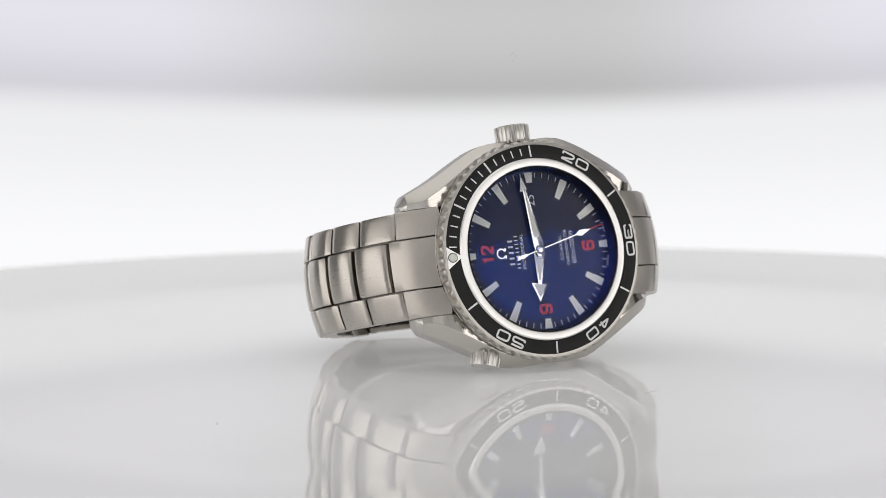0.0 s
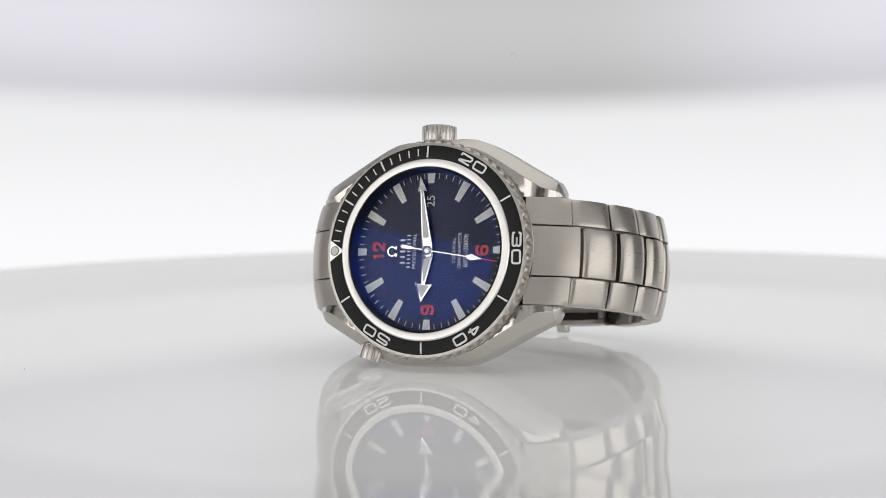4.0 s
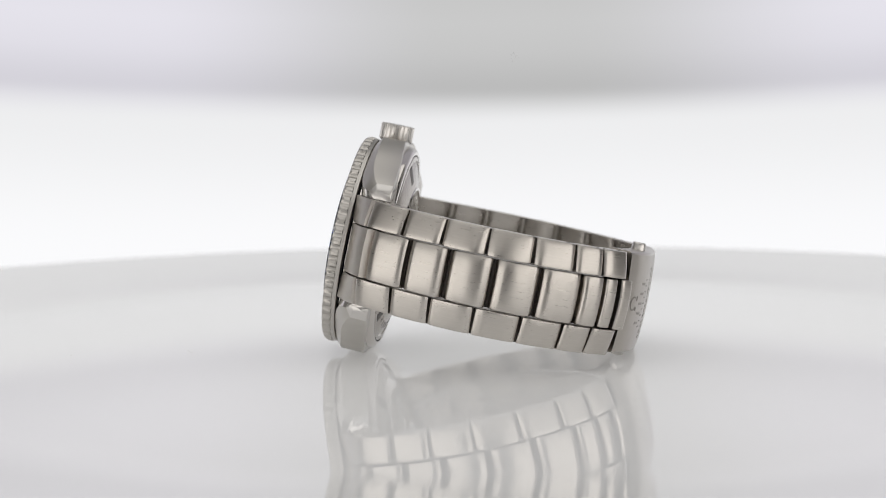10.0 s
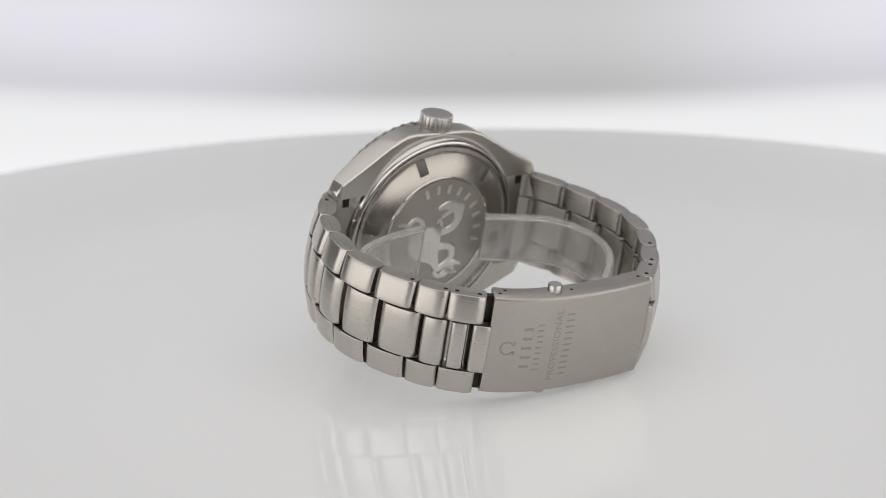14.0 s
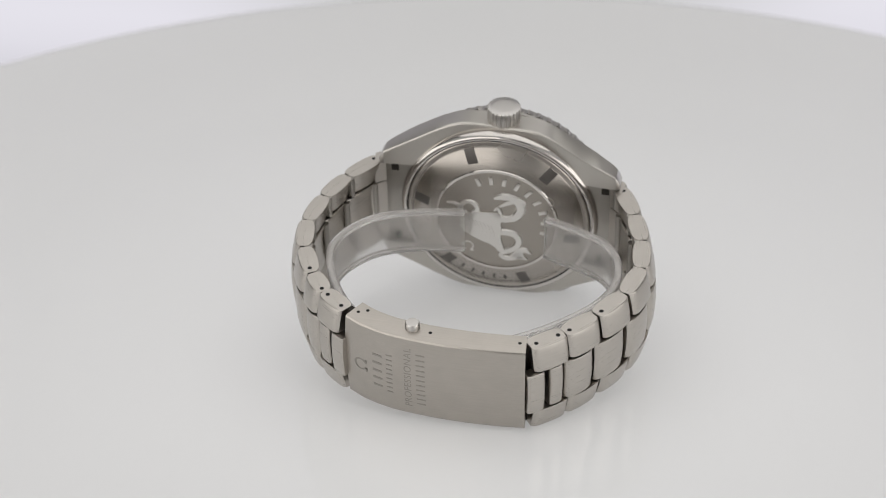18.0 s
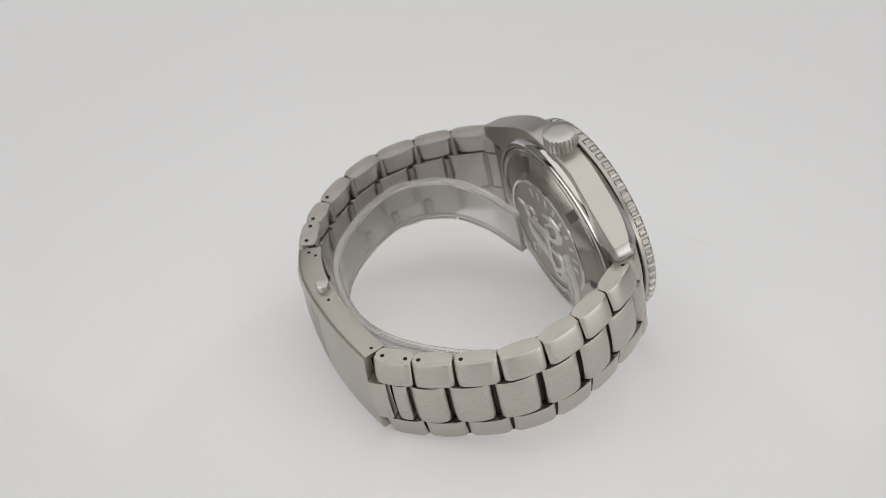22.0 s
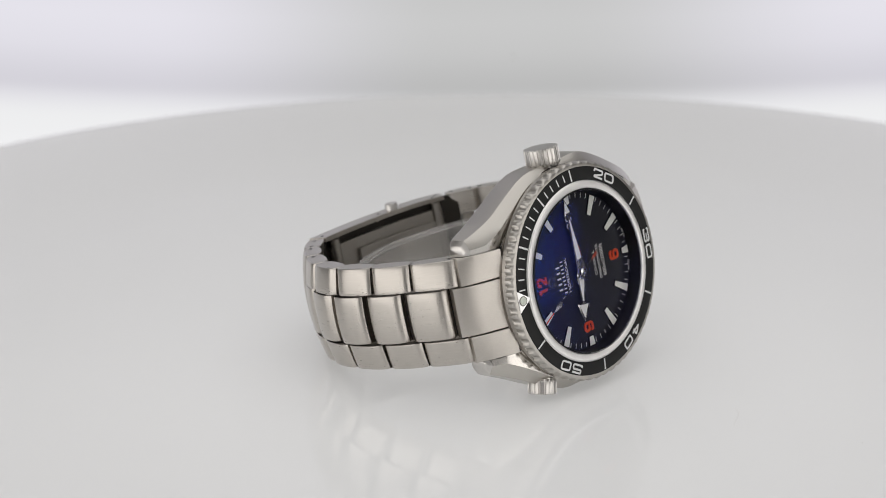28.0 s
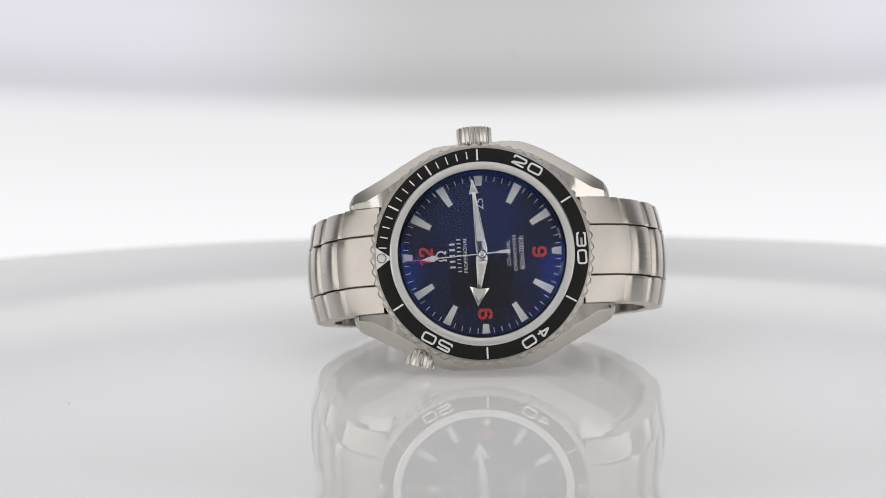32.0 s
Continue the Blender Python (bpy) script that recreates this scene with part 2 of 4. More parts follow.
def again(ob, parent, m):
    """The same mesh once more, as an object of its own."""
    o = new(ob.name.split(".")[0], ob.data)
    o.parent = parent
    o.matrix_local = m
    return o


def place(x, y, z, rx=0, ry=0, rz=0):
    return pose(x * MM, y * MM, z * MM, rx, ry, rz)


def loft(rings, closed=True, caps=True):
    bm = bmesh.new()
    vs = [[bm.verts.new(p) for p in ring] for ring in rings]
    n = len(vs[0])
    for a, b in zip(vs, vs[1:]):
        for i in range(n if closed else n - 1):
            j = (i + 1) % n
            bm.faces.new((a[i], a[j], b[j], b[i]))
    if caps and closed:
        bm.faces.new(vs[0][::-1])
        bm.faces.new(vs[-1])
    return bm


def revolve(profile, n=96, wave=None):
    """profile: (radius, height) from one end to the other; wave(i, k) scales the radius."""
    bm = bmesh.new()
    rings = []
    for k, (r, z) in enumerate(profile):
        if r < 1e-6:
            rings.append([bm.verts.new((0, 0, z))])
            continue
        ring = []
        for i in range(n):
            a = 2 * math.pi * i / n
            q = r + (wave(i, k) if wave else 0)
            ring.append(bm.verts.new((q * math.cos(a), q * math.sin(a), z)))
        rings.append(ring)
    for a, b in zip(rings, rings[1:]):
        for i in range(n):
            j = (i + 1) % n
            if len(a) == 1 and len(b) == 1:
                continue
            if len(a) == 1:
                bm.faces.new((a[0], b[i], b[j]))
            elif len(b) == 1:
                bm.faces.new((a[i], a[j], b[0]))
            else:
                bm.faces.new((a[i], a[j], b[j], b[i]))
    return bm


def prism(points, z0, z1, bevel=0.0):
    bm = bmesh.new()
    lo = [bm.verts.new((x, y, z0)) for x, y in points]
    hi = [bm.verts.new((x, y, z1)) for x, y in points]
    n = len(points)
    bm.faces.new(lo[::-1])
    top = bm.faces.new(hi)
    for i in range(n):
        j = (i + 1) % n
        bm.faces.new((lo[i], lo[j], hi[j], hi[i]))
    if bevel:
        bmesh.ops.bevel(bm, geom=list(top.edges), offset=bevel, segments=2, affect="EDGES", profile=0.5)
    return bm


def block(w, l, h, bevel=0.0, segments=2):
    bm = bmesh.new()
    bmesh.ops.create_cube(bm, size=1)
    bmesh.ops.scale(bm, vec=(w, l, h), verts=bm.verts)
    if bevel:
        bmesh.ops.bevel(bm, geom=list(bm.edges), offset=bevel, segments=segments, affect="EDGES", profile=0.5)
    return bm


def text_bm(body, size, wide=1.0, depth=0.05, spacing=1.0):
    """Built-in letters, centred, standing up along y, in millimetres."""
    cu = bpy.data.curves.new("letters", "FONT")
    cu.body, cu.size, cu.align_x, cu.align_y, cu.extrude = body, size, "CENTER", "CENTER", depth / 2
    cu.space_character, cu.resolution_u = spacing, 4
    ob = new("letters", cu)
    me = bpy.data.meshes.new_from_object(ob.evaluated_get(bpy.context.evaluated_depsgraph_get()))
    bpy.data.objects.remove(ob)
    bm = bmesh.new()
    bm.from_mesh(me)
    bpy.data.meshes.remove(me)
    bmesh.ops.scale(bm, vec=(wide, 1, 1), verts=bm.verts)
    return bm


def stroke(points, widths, z0, z1, flat=0.7):
    """A raised band along a line, with its own width at each point."""
    pts = [Vector((x, y)) for x, y in points]
    left, right = [], []
    for i, p in enumerate(pts):
        d = (pts[min(i + 1, len(pts) - 1)] - pts[max(i - 1, 0)]).normalized()
        s = Vector((-d.y, d.x)) * widths[i] / 2
        if 0 < i < len(pts) - 1:
            s /= max(0.55, abs(d.dot((pts[i + 1] - pts[i]).normalized())))
        left.append(p + s)
        right.append(p - s)
    bm = bmesh.new()
    rows = []
    for a, b in zip(left, right):
        c = (a + b) / 2
        rows.append([bm.verts.new((*a, z0)), bm.verts.new((*(a * flat + c * (1 - flat)), z1)), bm.verts.new((*(b * flat + c * (1 - flat)), z1)), bm.verts.new((*b, z0))])
    for r, q in zip(rows, rows[1:]):
        for i in range(3):
            bm.faces.new((r[i], r[i + 1], q[i + 1], q[i]))
    bm.faces.new(rows[0])
    bm.faces.new(rows[-1][::-1])
    return bm


def rounded(points, r, closed=False, n=4):
    """A line whose corners are rounded off."""
    pts = [Vector(p) for p in points]
    out = []
    for i, p in enumerate(pts):
        if not closed and i in (0, len(pts) - 1):
            out.append(p)
            continue
        a, b = pts[i - 1] - p, pts[(i + 1) % len(pts)] - p
        q = min(r, a.length * 0.49, b.length * 0.49)
        a, b = p + a.normalized() * q, p + b.normalized() * q
        out += [a * (1 - u) ** 2 + p * 2 * u * (1 - u) + b * u * u for u in np.linspace(0, 1, n + 1)]
    return [tuple(p) for p in (out + out[:1] if closed else out)]


# the strokes of wide squarish digits, in a box one wide and one high
DIGITS = {"0": [[(-.5, -.5), (-.5, .5), (.5, .5), (.5, -.5)]],
          "1": [[(-.28, .3), (.1, .5), (.1, -.5)]],
          "2": [[(-.5, .16), (-.5, .5), (.5, .5), (.5, .04), (-.42, -.36), (-.5, -.5), (.5, -.5)]],
          "3": [[(-.5, .24), (-.5, .5), (.5, .5), (.5, .02), (-.15, .02)], [(-.15, .02), (.5, .02), (.5, -.5), (-.5, -.5), (-.5, -.24)]],
          "4": [[(.22, -.5), (.22, .5), (-.5, -.18), (.5, -.18)]],
          "5": [[(.5, .5), (-.46, .5), (-.46, .08), (.5, .08), (.5, -.5), (-.5, -.5), (-.5, -.26)]],
          "6": [[(.48, .28), (.48, .5), (-.5, .5), (-.5, -.5), (.5, -.5), (.5, .06), (-.46, .06)]],
          "9": [[(-.48, -.28), (-.48, -.5), (.5, -.5), (.5, .5), (-.5, .5), (-.5, -.06), (.46, -.06)]]}


def digits_bm(body, wide, high, thick, pitch, depth, ease):
    """Wide digits of even stroke, centred, lying in the plane z = 0."""
    made = bmesh.new()
    for i, ch in enumerate(body):
        cx = (i - (len(body) - 1) / 2) * pitch
        for line in DIGITS[ch]:
            pts = rounded([(x * (wide - thick), y * (high - thick)) for x, y in line], ease, ch == "0")
            one = stroke([(x + cx, y) for x, y in pts], [thick] * len(pts), 0.0, depth, 0.94)
            me = bpy.data.meshes.new("digit")
            one.to_mesh(me)
            one.free()
            made.from_mesh(me)
            bpy.data.meshes.remove(me)
    return made


def dashes(letters, width, height, thick, depth):
    """A word as a row of plain upright bars."""
    bm = bmesh.new()
    for i in range(letters):
        x = (i - (letters - 1) / 2) * width / letters
        got = bmesh.ops.create_cube(bm, size=1)["verts"]
        bmesh.ops.scale(bm, vec=(width / letters * thick, height, depth), verts=got)
        bmesh.ops.translate(bm, vec=(x, 0, 0), verts=got)
    return bm


def smooth_line(points, n):
    """n points evenly spaced along a smooth curve through the given ones, with the total length."""
    p = np.array(points, float)
    q = np.vstack([2 * p[0] - p[1], p, 2 * p[-1] - p[-2]])
    fine = []
    for i in range(1, len(q) - 2):
        for u in np.linspace(0, 1, 24, endpoint=False):
            a, b, c, d = q[i - 1], q[i], q[i + 1], q[i + 2]
            fine.append(0.5 * (2 * b + (c - a) * u + (2 * a - 5 * b + 4 * c - d) * u ** 2 + (3 * b - a - 3 * c + d) * u ** 3))
    fine.append(p[-1])
    fine = np.array(fine)
    s = np.concatenate([[0], np.cumsum(np.linalg.norm(np.diff(fine, axis=0), axis=1))])
    at = np.linspace(0, s[-1], n)
    return np.stack([np.interp(at, s, fine[:, k]) for k in range(fine.shape[1])], 1), s[-1]


# ---------------------------------------------------------------- the room, the backdrop on the arm, the turntable
def wall_slab(name, size, centre, mat):
    ob = to_object(name, block(*size), mat, None, Matrix.Translation(centre), scale=1.0)
    return tagged(ob, kind="structure")


wall_slab("floor", (5.2, 5.2, 0.1), (0, 0, -1.35), FLOOR_PAINT)
wall_slab("ceiling", (5.2, 5.2, 0.1), (0, 0, 1.85), ROOM_PAINT)
wall_slab("wall_north", (5.2, 0.1, 3.1), (0, 2.55, 0.25), ROOM_PAINT)
wall_slab("wall_south", (5.2, 0.1, 3.1), (0, -2.55, 0.25), ROOM_PAINT)
wall_slab("wall_east", (0.1, 5.0, 3.1), (2.55, 0, 0.25), ROOM_PAINT)
wall_slab("wall_west", (0.1, 5.0, 3.1), (-2.55, 0, 0.25), ROOM_PAINT)


def curved_sheet(profile, half, thick=0.003, n=48):
    """profile: (radius, height) up the sheet; it bows round the arm's axis by half degrees either way."""
    rings = []
    for i in range(n + 1):
        a = radians(-half + 2 * half * i / n)
        s, c = math.sin(a), math.cos(a)
        rings.append([(r * s, r * c, z) for r, z in profile] + [((r + thick) * s, (r + thick) * c, z + thick * 0.5) for r, z in profile[::-1]])
    return loft(rings)


backdrop = tagged(new("backdrop"), "curved white glowing backdrop on a swinging camera arm", "backdrop", kind="structure")
# the arched top is unseen, added to fill reflections in plate and steel
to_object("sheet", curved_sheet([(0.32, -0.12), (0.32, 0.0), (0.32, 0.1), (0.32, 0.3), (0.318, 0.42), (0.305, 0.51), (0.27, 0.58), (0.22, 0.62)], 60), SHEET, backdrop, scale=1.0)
# unseen white board, added to brighten what the crystal reflects
wall_slab("front_reflector", (0.9, 0.02, 1.3), (0, -1.15, 0.35), PANEL_WHITE)
# unseen reflectors, added to lighten the crystal's upper reflection
for side in (-1, 1):
    panel = wall_slab("added_reflector_%d" % (2 + side), (1.5, 0.02, 0.7), (0, 0, 0), PANEL_WHITE)
    panel.matrix_world = Matrix.Translation((side * 0.84, -0.61, 0.74)) @ pose(0, 0, 0, 0, 0, side * 54)
# unseen side boards, added to lighten dark stripes reflected in the bracelet
wall_slab("side_reflector_1", (0.02, 1.1, 1.2), (-0.95, 0.75, 0.3), PANEL_GREY)
wall_slab("side_reflector_2", (0.02, 1.1, 1.2), (0.95, 0.75, 0.3), PANEL_GREY)
# the film camera, mirrored in the crystal, and the arm that joins it to the backdrop, outside the view
part("dust_mark", revolve([(0, -0.1), (0.32, -0.1), (0.32, 0.1), (0, 0.1)], 12), DUST, backdrop, "small grey dust mark", pose(0.0125, 0.3195, 0.0952, 90))
lens_at = LENS @ pose(0, 0, 0.012, 180)
part("lens_barrel", revolve([(30, 0), (40, 0), (41, -4), (41, -95), (36, -95), (36, -8), (30, -6), (30, 0)], 48), CAMERA_BLACK, backdrop, "black lens barrel", lens_at)
part("camera_body", block(170, 125, 60, 28, 4), CAMERA_BLACK, backdrop, "black camera body", lens_at @ place(0, -8, -125))
part("beam", block(20, 760, 30, 3), CAMERA_BLACK, backdrop, "", place(245, -170, -215))
part("beam", block(215, 30, 30, 3), CAMERA_BLACK, backdrop, "", place(142, -535, -215))
part("post", block(30, 30, 150, 3), CAMERA_BLACK, backdrop, "", place(55, -535, -128))
part("post", block(20, 20, 110, 3), CAMERA_BLACK, backdrop, "", place(240, 204, -152))
part("post", block(20, 30, 215, 3), CAMERA_BLACK, backdrop, "", place(245, 0, -93))
stand = to_object("arm_stand", block(40, 60, 1300, 4), ROOM_PAINT, None, place(276, 0, -650))
tagged(stand, "plain grey stand of the swinging arm", "stand", kind="structure")

turntable = tagged(new("turntable"), "round glossy white acrylic turntable plate with an added glow", "turntable")
DISC_R = 192.0


def dish(r):
    """The thin plate is flat in its middle; its raised, rolled rim is shaped to fit the camera's view."""
    q = min(r, 186.0)
    bow = 0.0 if q < 116 else 0.054 * ((q - 116.0) ** 2 / 36.0 if q < 134 else q - 125.0)
    return bow if r < 186 else bow + 0.054 * (r - 186) - 0.045 * (r - 186) ** 2


top = [(r, dish(r)) for r in (191.6, 191, 190, 189, 188, 187, 186, 180, 170, 160, 150, 140, 134, 130, 126, 122, 119, 116, 105, 90, 60, 30)]
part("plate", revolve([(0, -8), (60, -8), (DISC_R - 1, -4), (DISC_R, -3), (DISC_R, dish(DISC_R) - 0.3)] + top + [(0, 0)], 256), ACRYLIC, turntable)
part("hub", revolve([(0, -30), (60, -30), (60, -8.2), (0, -8.2)], 64), ROOM_PAINT, turntable, "grey turning hub under the plate")
base = to_object("turntable_base", revolve([(0, -1300), (150, -1300), (150, -1285), (45, -1270), (45, -60), (90, -45), (90, -30.4), (0, -30.4)], 64), ROOM_PAINT)
tagged(base, "plain grey pedestal under the turntable", "pedestal", kind="structure")

# ---------------------------------------------------------------- the watch: x to 3 o'clock, y to 12 o'clock, z out of the dial
WATCH_AT = (Matrix.Translation((0.0004926, -0.0248028, 0.0220230)) @ pose(0, 0, 0, 0, 0, 1.189) @ pose(0, 0, 0, -11.872)
            @ pose(0, 0, 0, 0, -2.517) @ Matrix(((0, -1, 0, 0), (0, 0, -1, 0), (1, 0, 0, 0), (0, 0, 0, 1))))
watch = tagged(new("wristwatch"), "steel diver's wristwatch with black bezel, lying on its side", "watch")


def clock(hours, r, z=0.0):
    a = radians(30 * hours)
    return Vector((r * math.sin(a), r * math.cos(a), z))


def at_clock(hours, r, z=0.0):
    """On the dial at an hour, with local y pointing outwards."""
    p = clock(hours, r, z)
    return place(p.x, p.y, p.z, 0, 0, -30 * hours)


# ---- case
part("case_body", revolve([(0, -8.0), (18.6, -8.0), (18.85, -8.3), (19.25, -8.36), (19.7, -8.15), (20.05, -7.65), (20.25, -6.9), (20.3, -6.0), (20.3, -1.3), (19.3, -0.9), (15.0, -0.9), (15.0, -0.6), (0, -0.6)], 128), POLISHED, watch)


def lug_ring(y, side):
    """Cross-section of the case side at a height y along the lugs: a front facet, a broad bevel, the wall and the back."""
    a = abs(y)
    out = float(np.interp(a, [0, 3, 6, 8, 10, 13, 18, 21, 22.8, 23.4, 23.9, 24.3], [20.9, 20.95, 20.9, 20.6, 19.85, 18.3, 15.5, 13.95, 13.05, 12.7, 12.0, 11.2]))
    if side > 0:
        # the crown side is fuller towards six o'clock
        out += float(np.interp(y, [-24.3, -20, -13, -7, 0, 12, 18, 24.3], [0.1, 0.45, 0.7, 0.35, 0.0, -0.15, -0.3, 0.0]))
    top = float(np.interp(a, [0, 14, 17, 19, 21, 22.5, 23.4, 24.3], [-0.95, -1.0, -1.1, -1.4, -2.0, -2.9, -3.7, -4.6]))
    bot = float(np.interp(a, [0, 8, 12, 16, 20, 23.4, 24.3], [-6.6, -6.8, -7.2, -7.6, -7.9, -8.15, -8.0]))
    fall = float(np.interp(a, [0, 9, 14, 20, 24.3], [0.0, 0.0, 0.2, 0.45, 0.3]))
    band = float(np.interp(a, [0, 9, 14, 21, 23.4, 24.3], [1.2, 1.9, 2.3, 2.6, 1.7, 0.9]))
    inn = 9.95
    ring = [(inn, top - fall), (out - band - 0.08, top), (out - band + 0.05, top - 0.03), (out - 0.1, top - band * 0.62), (out, top - band * 0.62 - 0.12), (out + 0.1, bot + 0.4),
            (out, bot + 0.12), (out - 0.3, bot), (inn, bot)]
    return [(side * x, y, z) for x, z in ring]


def flank(side):
    """One side of the case with its two lugs."""
    return loft([lug_ring(y, side) for y in (-23.4, -22.5, -21, -19, -17, -16, -14, -12, -10, -8, -6, -5, -2.5, 0, 2.5, 5, 6, 8, 10, 12, 14, 16, 17, 19, 21, 22.5, 23.4)])


for side, words in ((1, "at the crown"), (-1, "resting on the plate")):
    case_side = part("case_flank", flank(side), FLANK_STEEL, watch, "brushed case side with bevelled lugs " + words, sharp=19)
    case_side.data.materials.append(FACET_STEEL)
    for face in case_side.data.polygons:
        if face.index < 26 * 9 and face.index % 9 == 0:
            face.material_index = 1
    for end in (-1, 1):
        part("lug_tip", loft([lug_ring(end * y, side) for y in (23.42, 23.9, 24.3)]), CROWN_STEEL, case_side, "polished lug tip", sharp=50)
        # solid block; the notch's shade is in its colour
        part("lug_notch", block(2.3, 1.55, 0.5, 0.1), GAP_SHADE_STEEL, case_side, "spring bar notch as a block in shade colour", place(side * 8.75, end * 21.35, -6.83))

# ---- bezel
TEETH = 60


def scallop(i, k):
    """Flat teeth with shallow rounded notches between, above a plain band."""
    u = (i % 12) / 12.0
    dip = 0.0 if u < 0.3 else math.sin((u - 0.3) / 0.7 * math.pi) ** 0.8
    return -0.46 * dip if k in (5, 6) else (-0.42 * dip if k == 7 else (-0.24 * dip if k == 8 else 0))


part("case_gap", revolve([(17.0, -0.95), (19.75, -0.95), (19.75, -0.7), (17.0, -0.7), (17.0, -0.95)], 128), SHADE_GASKET_BLACK, watch, "dark joint under the bezel")
bezel = part("bezel", revolve([(17.4, -0.72), (20.25, -0.72), (20.4, -0.62), (20.4, 0.12), (20.25, 0.16), (20.6, 0.2), (20.6, 1.15), (20.5, 1.5), (20.34, 1.74), (20.05, 1.9), (19.54, 1.95), (17.2, 2.0), (16.97, 2.1), (16.97, -0.72), (17.4, -0.72)], TEETH * 12, scallop), BEZEL_STEEL, watch, "coin-edged steel bezel", sharp=40)
part("bezel_insert", revolve([(17.0, 1.9), (19.52, 1.5), (19.52, 1.97), (19.44, 1.985), (17.1, 2.24), (17.0, 2.2), (17.0, 1.9)], 160), INSERT, bezel, "matt black bezel insert")


def insert_z(r):
    return 2.24 - (r - 17.1) * 0.255 / 2.34


for text, hour in (("20", 4), ("30", 6), ("40", 8), ("50", 10)):
    part("bezel_numeral", digits_bm(text, 2.75, 1.85, 0.37, 3.2, 0.05, 0.45), SILVER_PRINT, bezel, "silver-white numeral %s" % text, at_clock(hour, 18.25, insert_z(18.25)) @ pose(0, 0, 0, -6.5))
for minute in range(1, 60):
    if minute in (20, 30, 40, 50) or (minute > 15 and minute % 5):
        continue
    five = minute % 5 == 0
    w, l = (0.32, 2.15) if five else (0.22, 1.4)
    part("bezel_mark", block(w, l, 0.07), SILVER_PRINT, bezel, "", at_clock(minute / 5, 18.27, insert_z(18.27) + 0.02) @ pose(0, 0, 0, -6.5))
part("bezel_triangle", prism([(-2.05, 1.2), (0, -1.75), (2.05, 1.2)], -0.05, 0.06), TRIANGLE_STEEL, bezel, "silver triangle", at_clock(0, 18.3, insert_z(18.3)) @ pose(0, 0, 0, -6.5))
part("pip_ring", revolve([(0.74, 0), (0.74, 0.1), (0.92, 0.1), (0.92, 0), (0.74, 0)], 24), ENGRAVED_SHADE, bezel, "dark ring round the pip", at_clock(0, 18.45, insert_z(18.45)) @ pose(0, 0, 0, -6.5))
part("pip", revolve([(0.74, 0), (0.74, 0.16), (0.55, 0.28), (0, 0.34)], 24), PIP_LUME, bezel, "round luminous pip", at_clock(0, 18.45, insert_z(18.45)) @ pose(0, 0, 0, -6.5))
part("bezel_ring", revolve([(15.42, 2.3), (15.5, 2.46), (15.62, 2.5), (16.72, 2.42), (16.95, 2.2), (16.95, 1.0), (15.42, 1.0), (15.42, 2.3)], 160), RING_STEEL, watch, "bright satin steel ring round the crystal")
part("gasket", revolve([(15.3, 1.0), (15.3, 2.7), (15.41, 2.66), (15.41, 1.0), (15.3, 1.0)], 128), SHADE_GASKET_BLACK, watch, "thin black gasket round the crystal")
part("rehaut", revolve([(15.28, 2.25), (15.28, -0.3), (14.95, -0.3), (15.2, 2.25), (15.28, 2.25)], 128), INSERT, watch, "dark inner flange")

# ---- dial
dial = part("dial", revolve([(0, -0.55), (15.2, -0.55), (15.2, -0.25), (0, -0.25)], 128), DIAL_BLACK, watch, "glossy black dial")
DZ = -0.25
for hour in range(12):
    if hour % 3 == 0:
        r, l, w0, w1 = 13.75, 1.7, 1.0, 1.5
        if hour == 3:
            r = 13.65
    else:
        r, l, w0, w1 = 12.6, 3.75, 0.92, 1.45
    edge = part("hour_marker", prism([(-w0 / 2 - 0.12, -l / 2 - 0.12), (w0 / 2 + 0.12, -l / 2 - 0.12), (w1 / 2 + 0.12, l / 2 + 0.12), (-w1 / 2 - 0.12, l / 2 + 0.12)], 0, 0.28), MARKER_STEEL, dial, "applied marker with luminous filling", at_clock(hour, r, DZ))
    part("marker_lume", prism([(-w0 / 2, -l / 2), (w0 / 2, -l / 2), (w1 / 2, l / 2), (-w1 / 2, l / 2)], 0.2, 0.33), LUME, dial, "", at_clock(hour, r, DZ))
for minute in range(60):
    if minute % 5:
        part("minute_mark", block(0.13, 0.95, 0.03), WHITE_PRINT, dial, "", at_clock(minute / 5, 14.12, DZ + 0.02))
for text, x, y, s in (("12", 0, 10.35, 1.0), ("6", 0, -10.6, 1.0), ("9", -11.0, 0, 1.0)):
    bm = digits_bm(text, 1.95 if len(text) == 1 else 1.75, 2.65, 0.5, 1.85, 0.22, 0.6)
    part("numeral", bm, RED_PAINT, dial, "orange-red numeral %s" % text, place(x, y, DZ))
part("date", text_bm("25", 2.3, 1.0, 0.03), WHITE_PRINT, dial, "white date on black", place(9.4, 0, DZ + 0.02))
part("dial_print", text_bm("PROFESSIONAL", 0.95, 1.0, 0.03, 1.02), WHITE_PRINT, dial, "", place(0, 3.05, DZ + 0.02))
part("dial_print", text_bm("CO-AXIAL", 0.98, 1.0, 0.03, 1.05), WHITE_PRINT, dial, "", place(0, -4.95, DZ + 0.02))
part("dial_print", text_bm("CHRONOMETER", 0.92, 0.97, 0.03, 1.02), WHITE_PRINT, dial, "", place(0, -6.1, DZ + 0.02))
part("dial_print", text_bm("600m/2000ft", 1.35, 0.9, 0.03), WHITE_PRINT, dial, "", place(0, -7.35, DZ + 0.02))
part("dial_bars", dashes(5, 5.3, 1.0, 0.34, 0.05), WHITE_PRINT, dial, "", place(0, 5.5, DZ + 0.02))
part("dial_bars", dashes(9, 6.6, 0.7, 0.3, 0.05), WHITE_PRINT, dial, "", place(0, 4.25, DZ + 0.02))
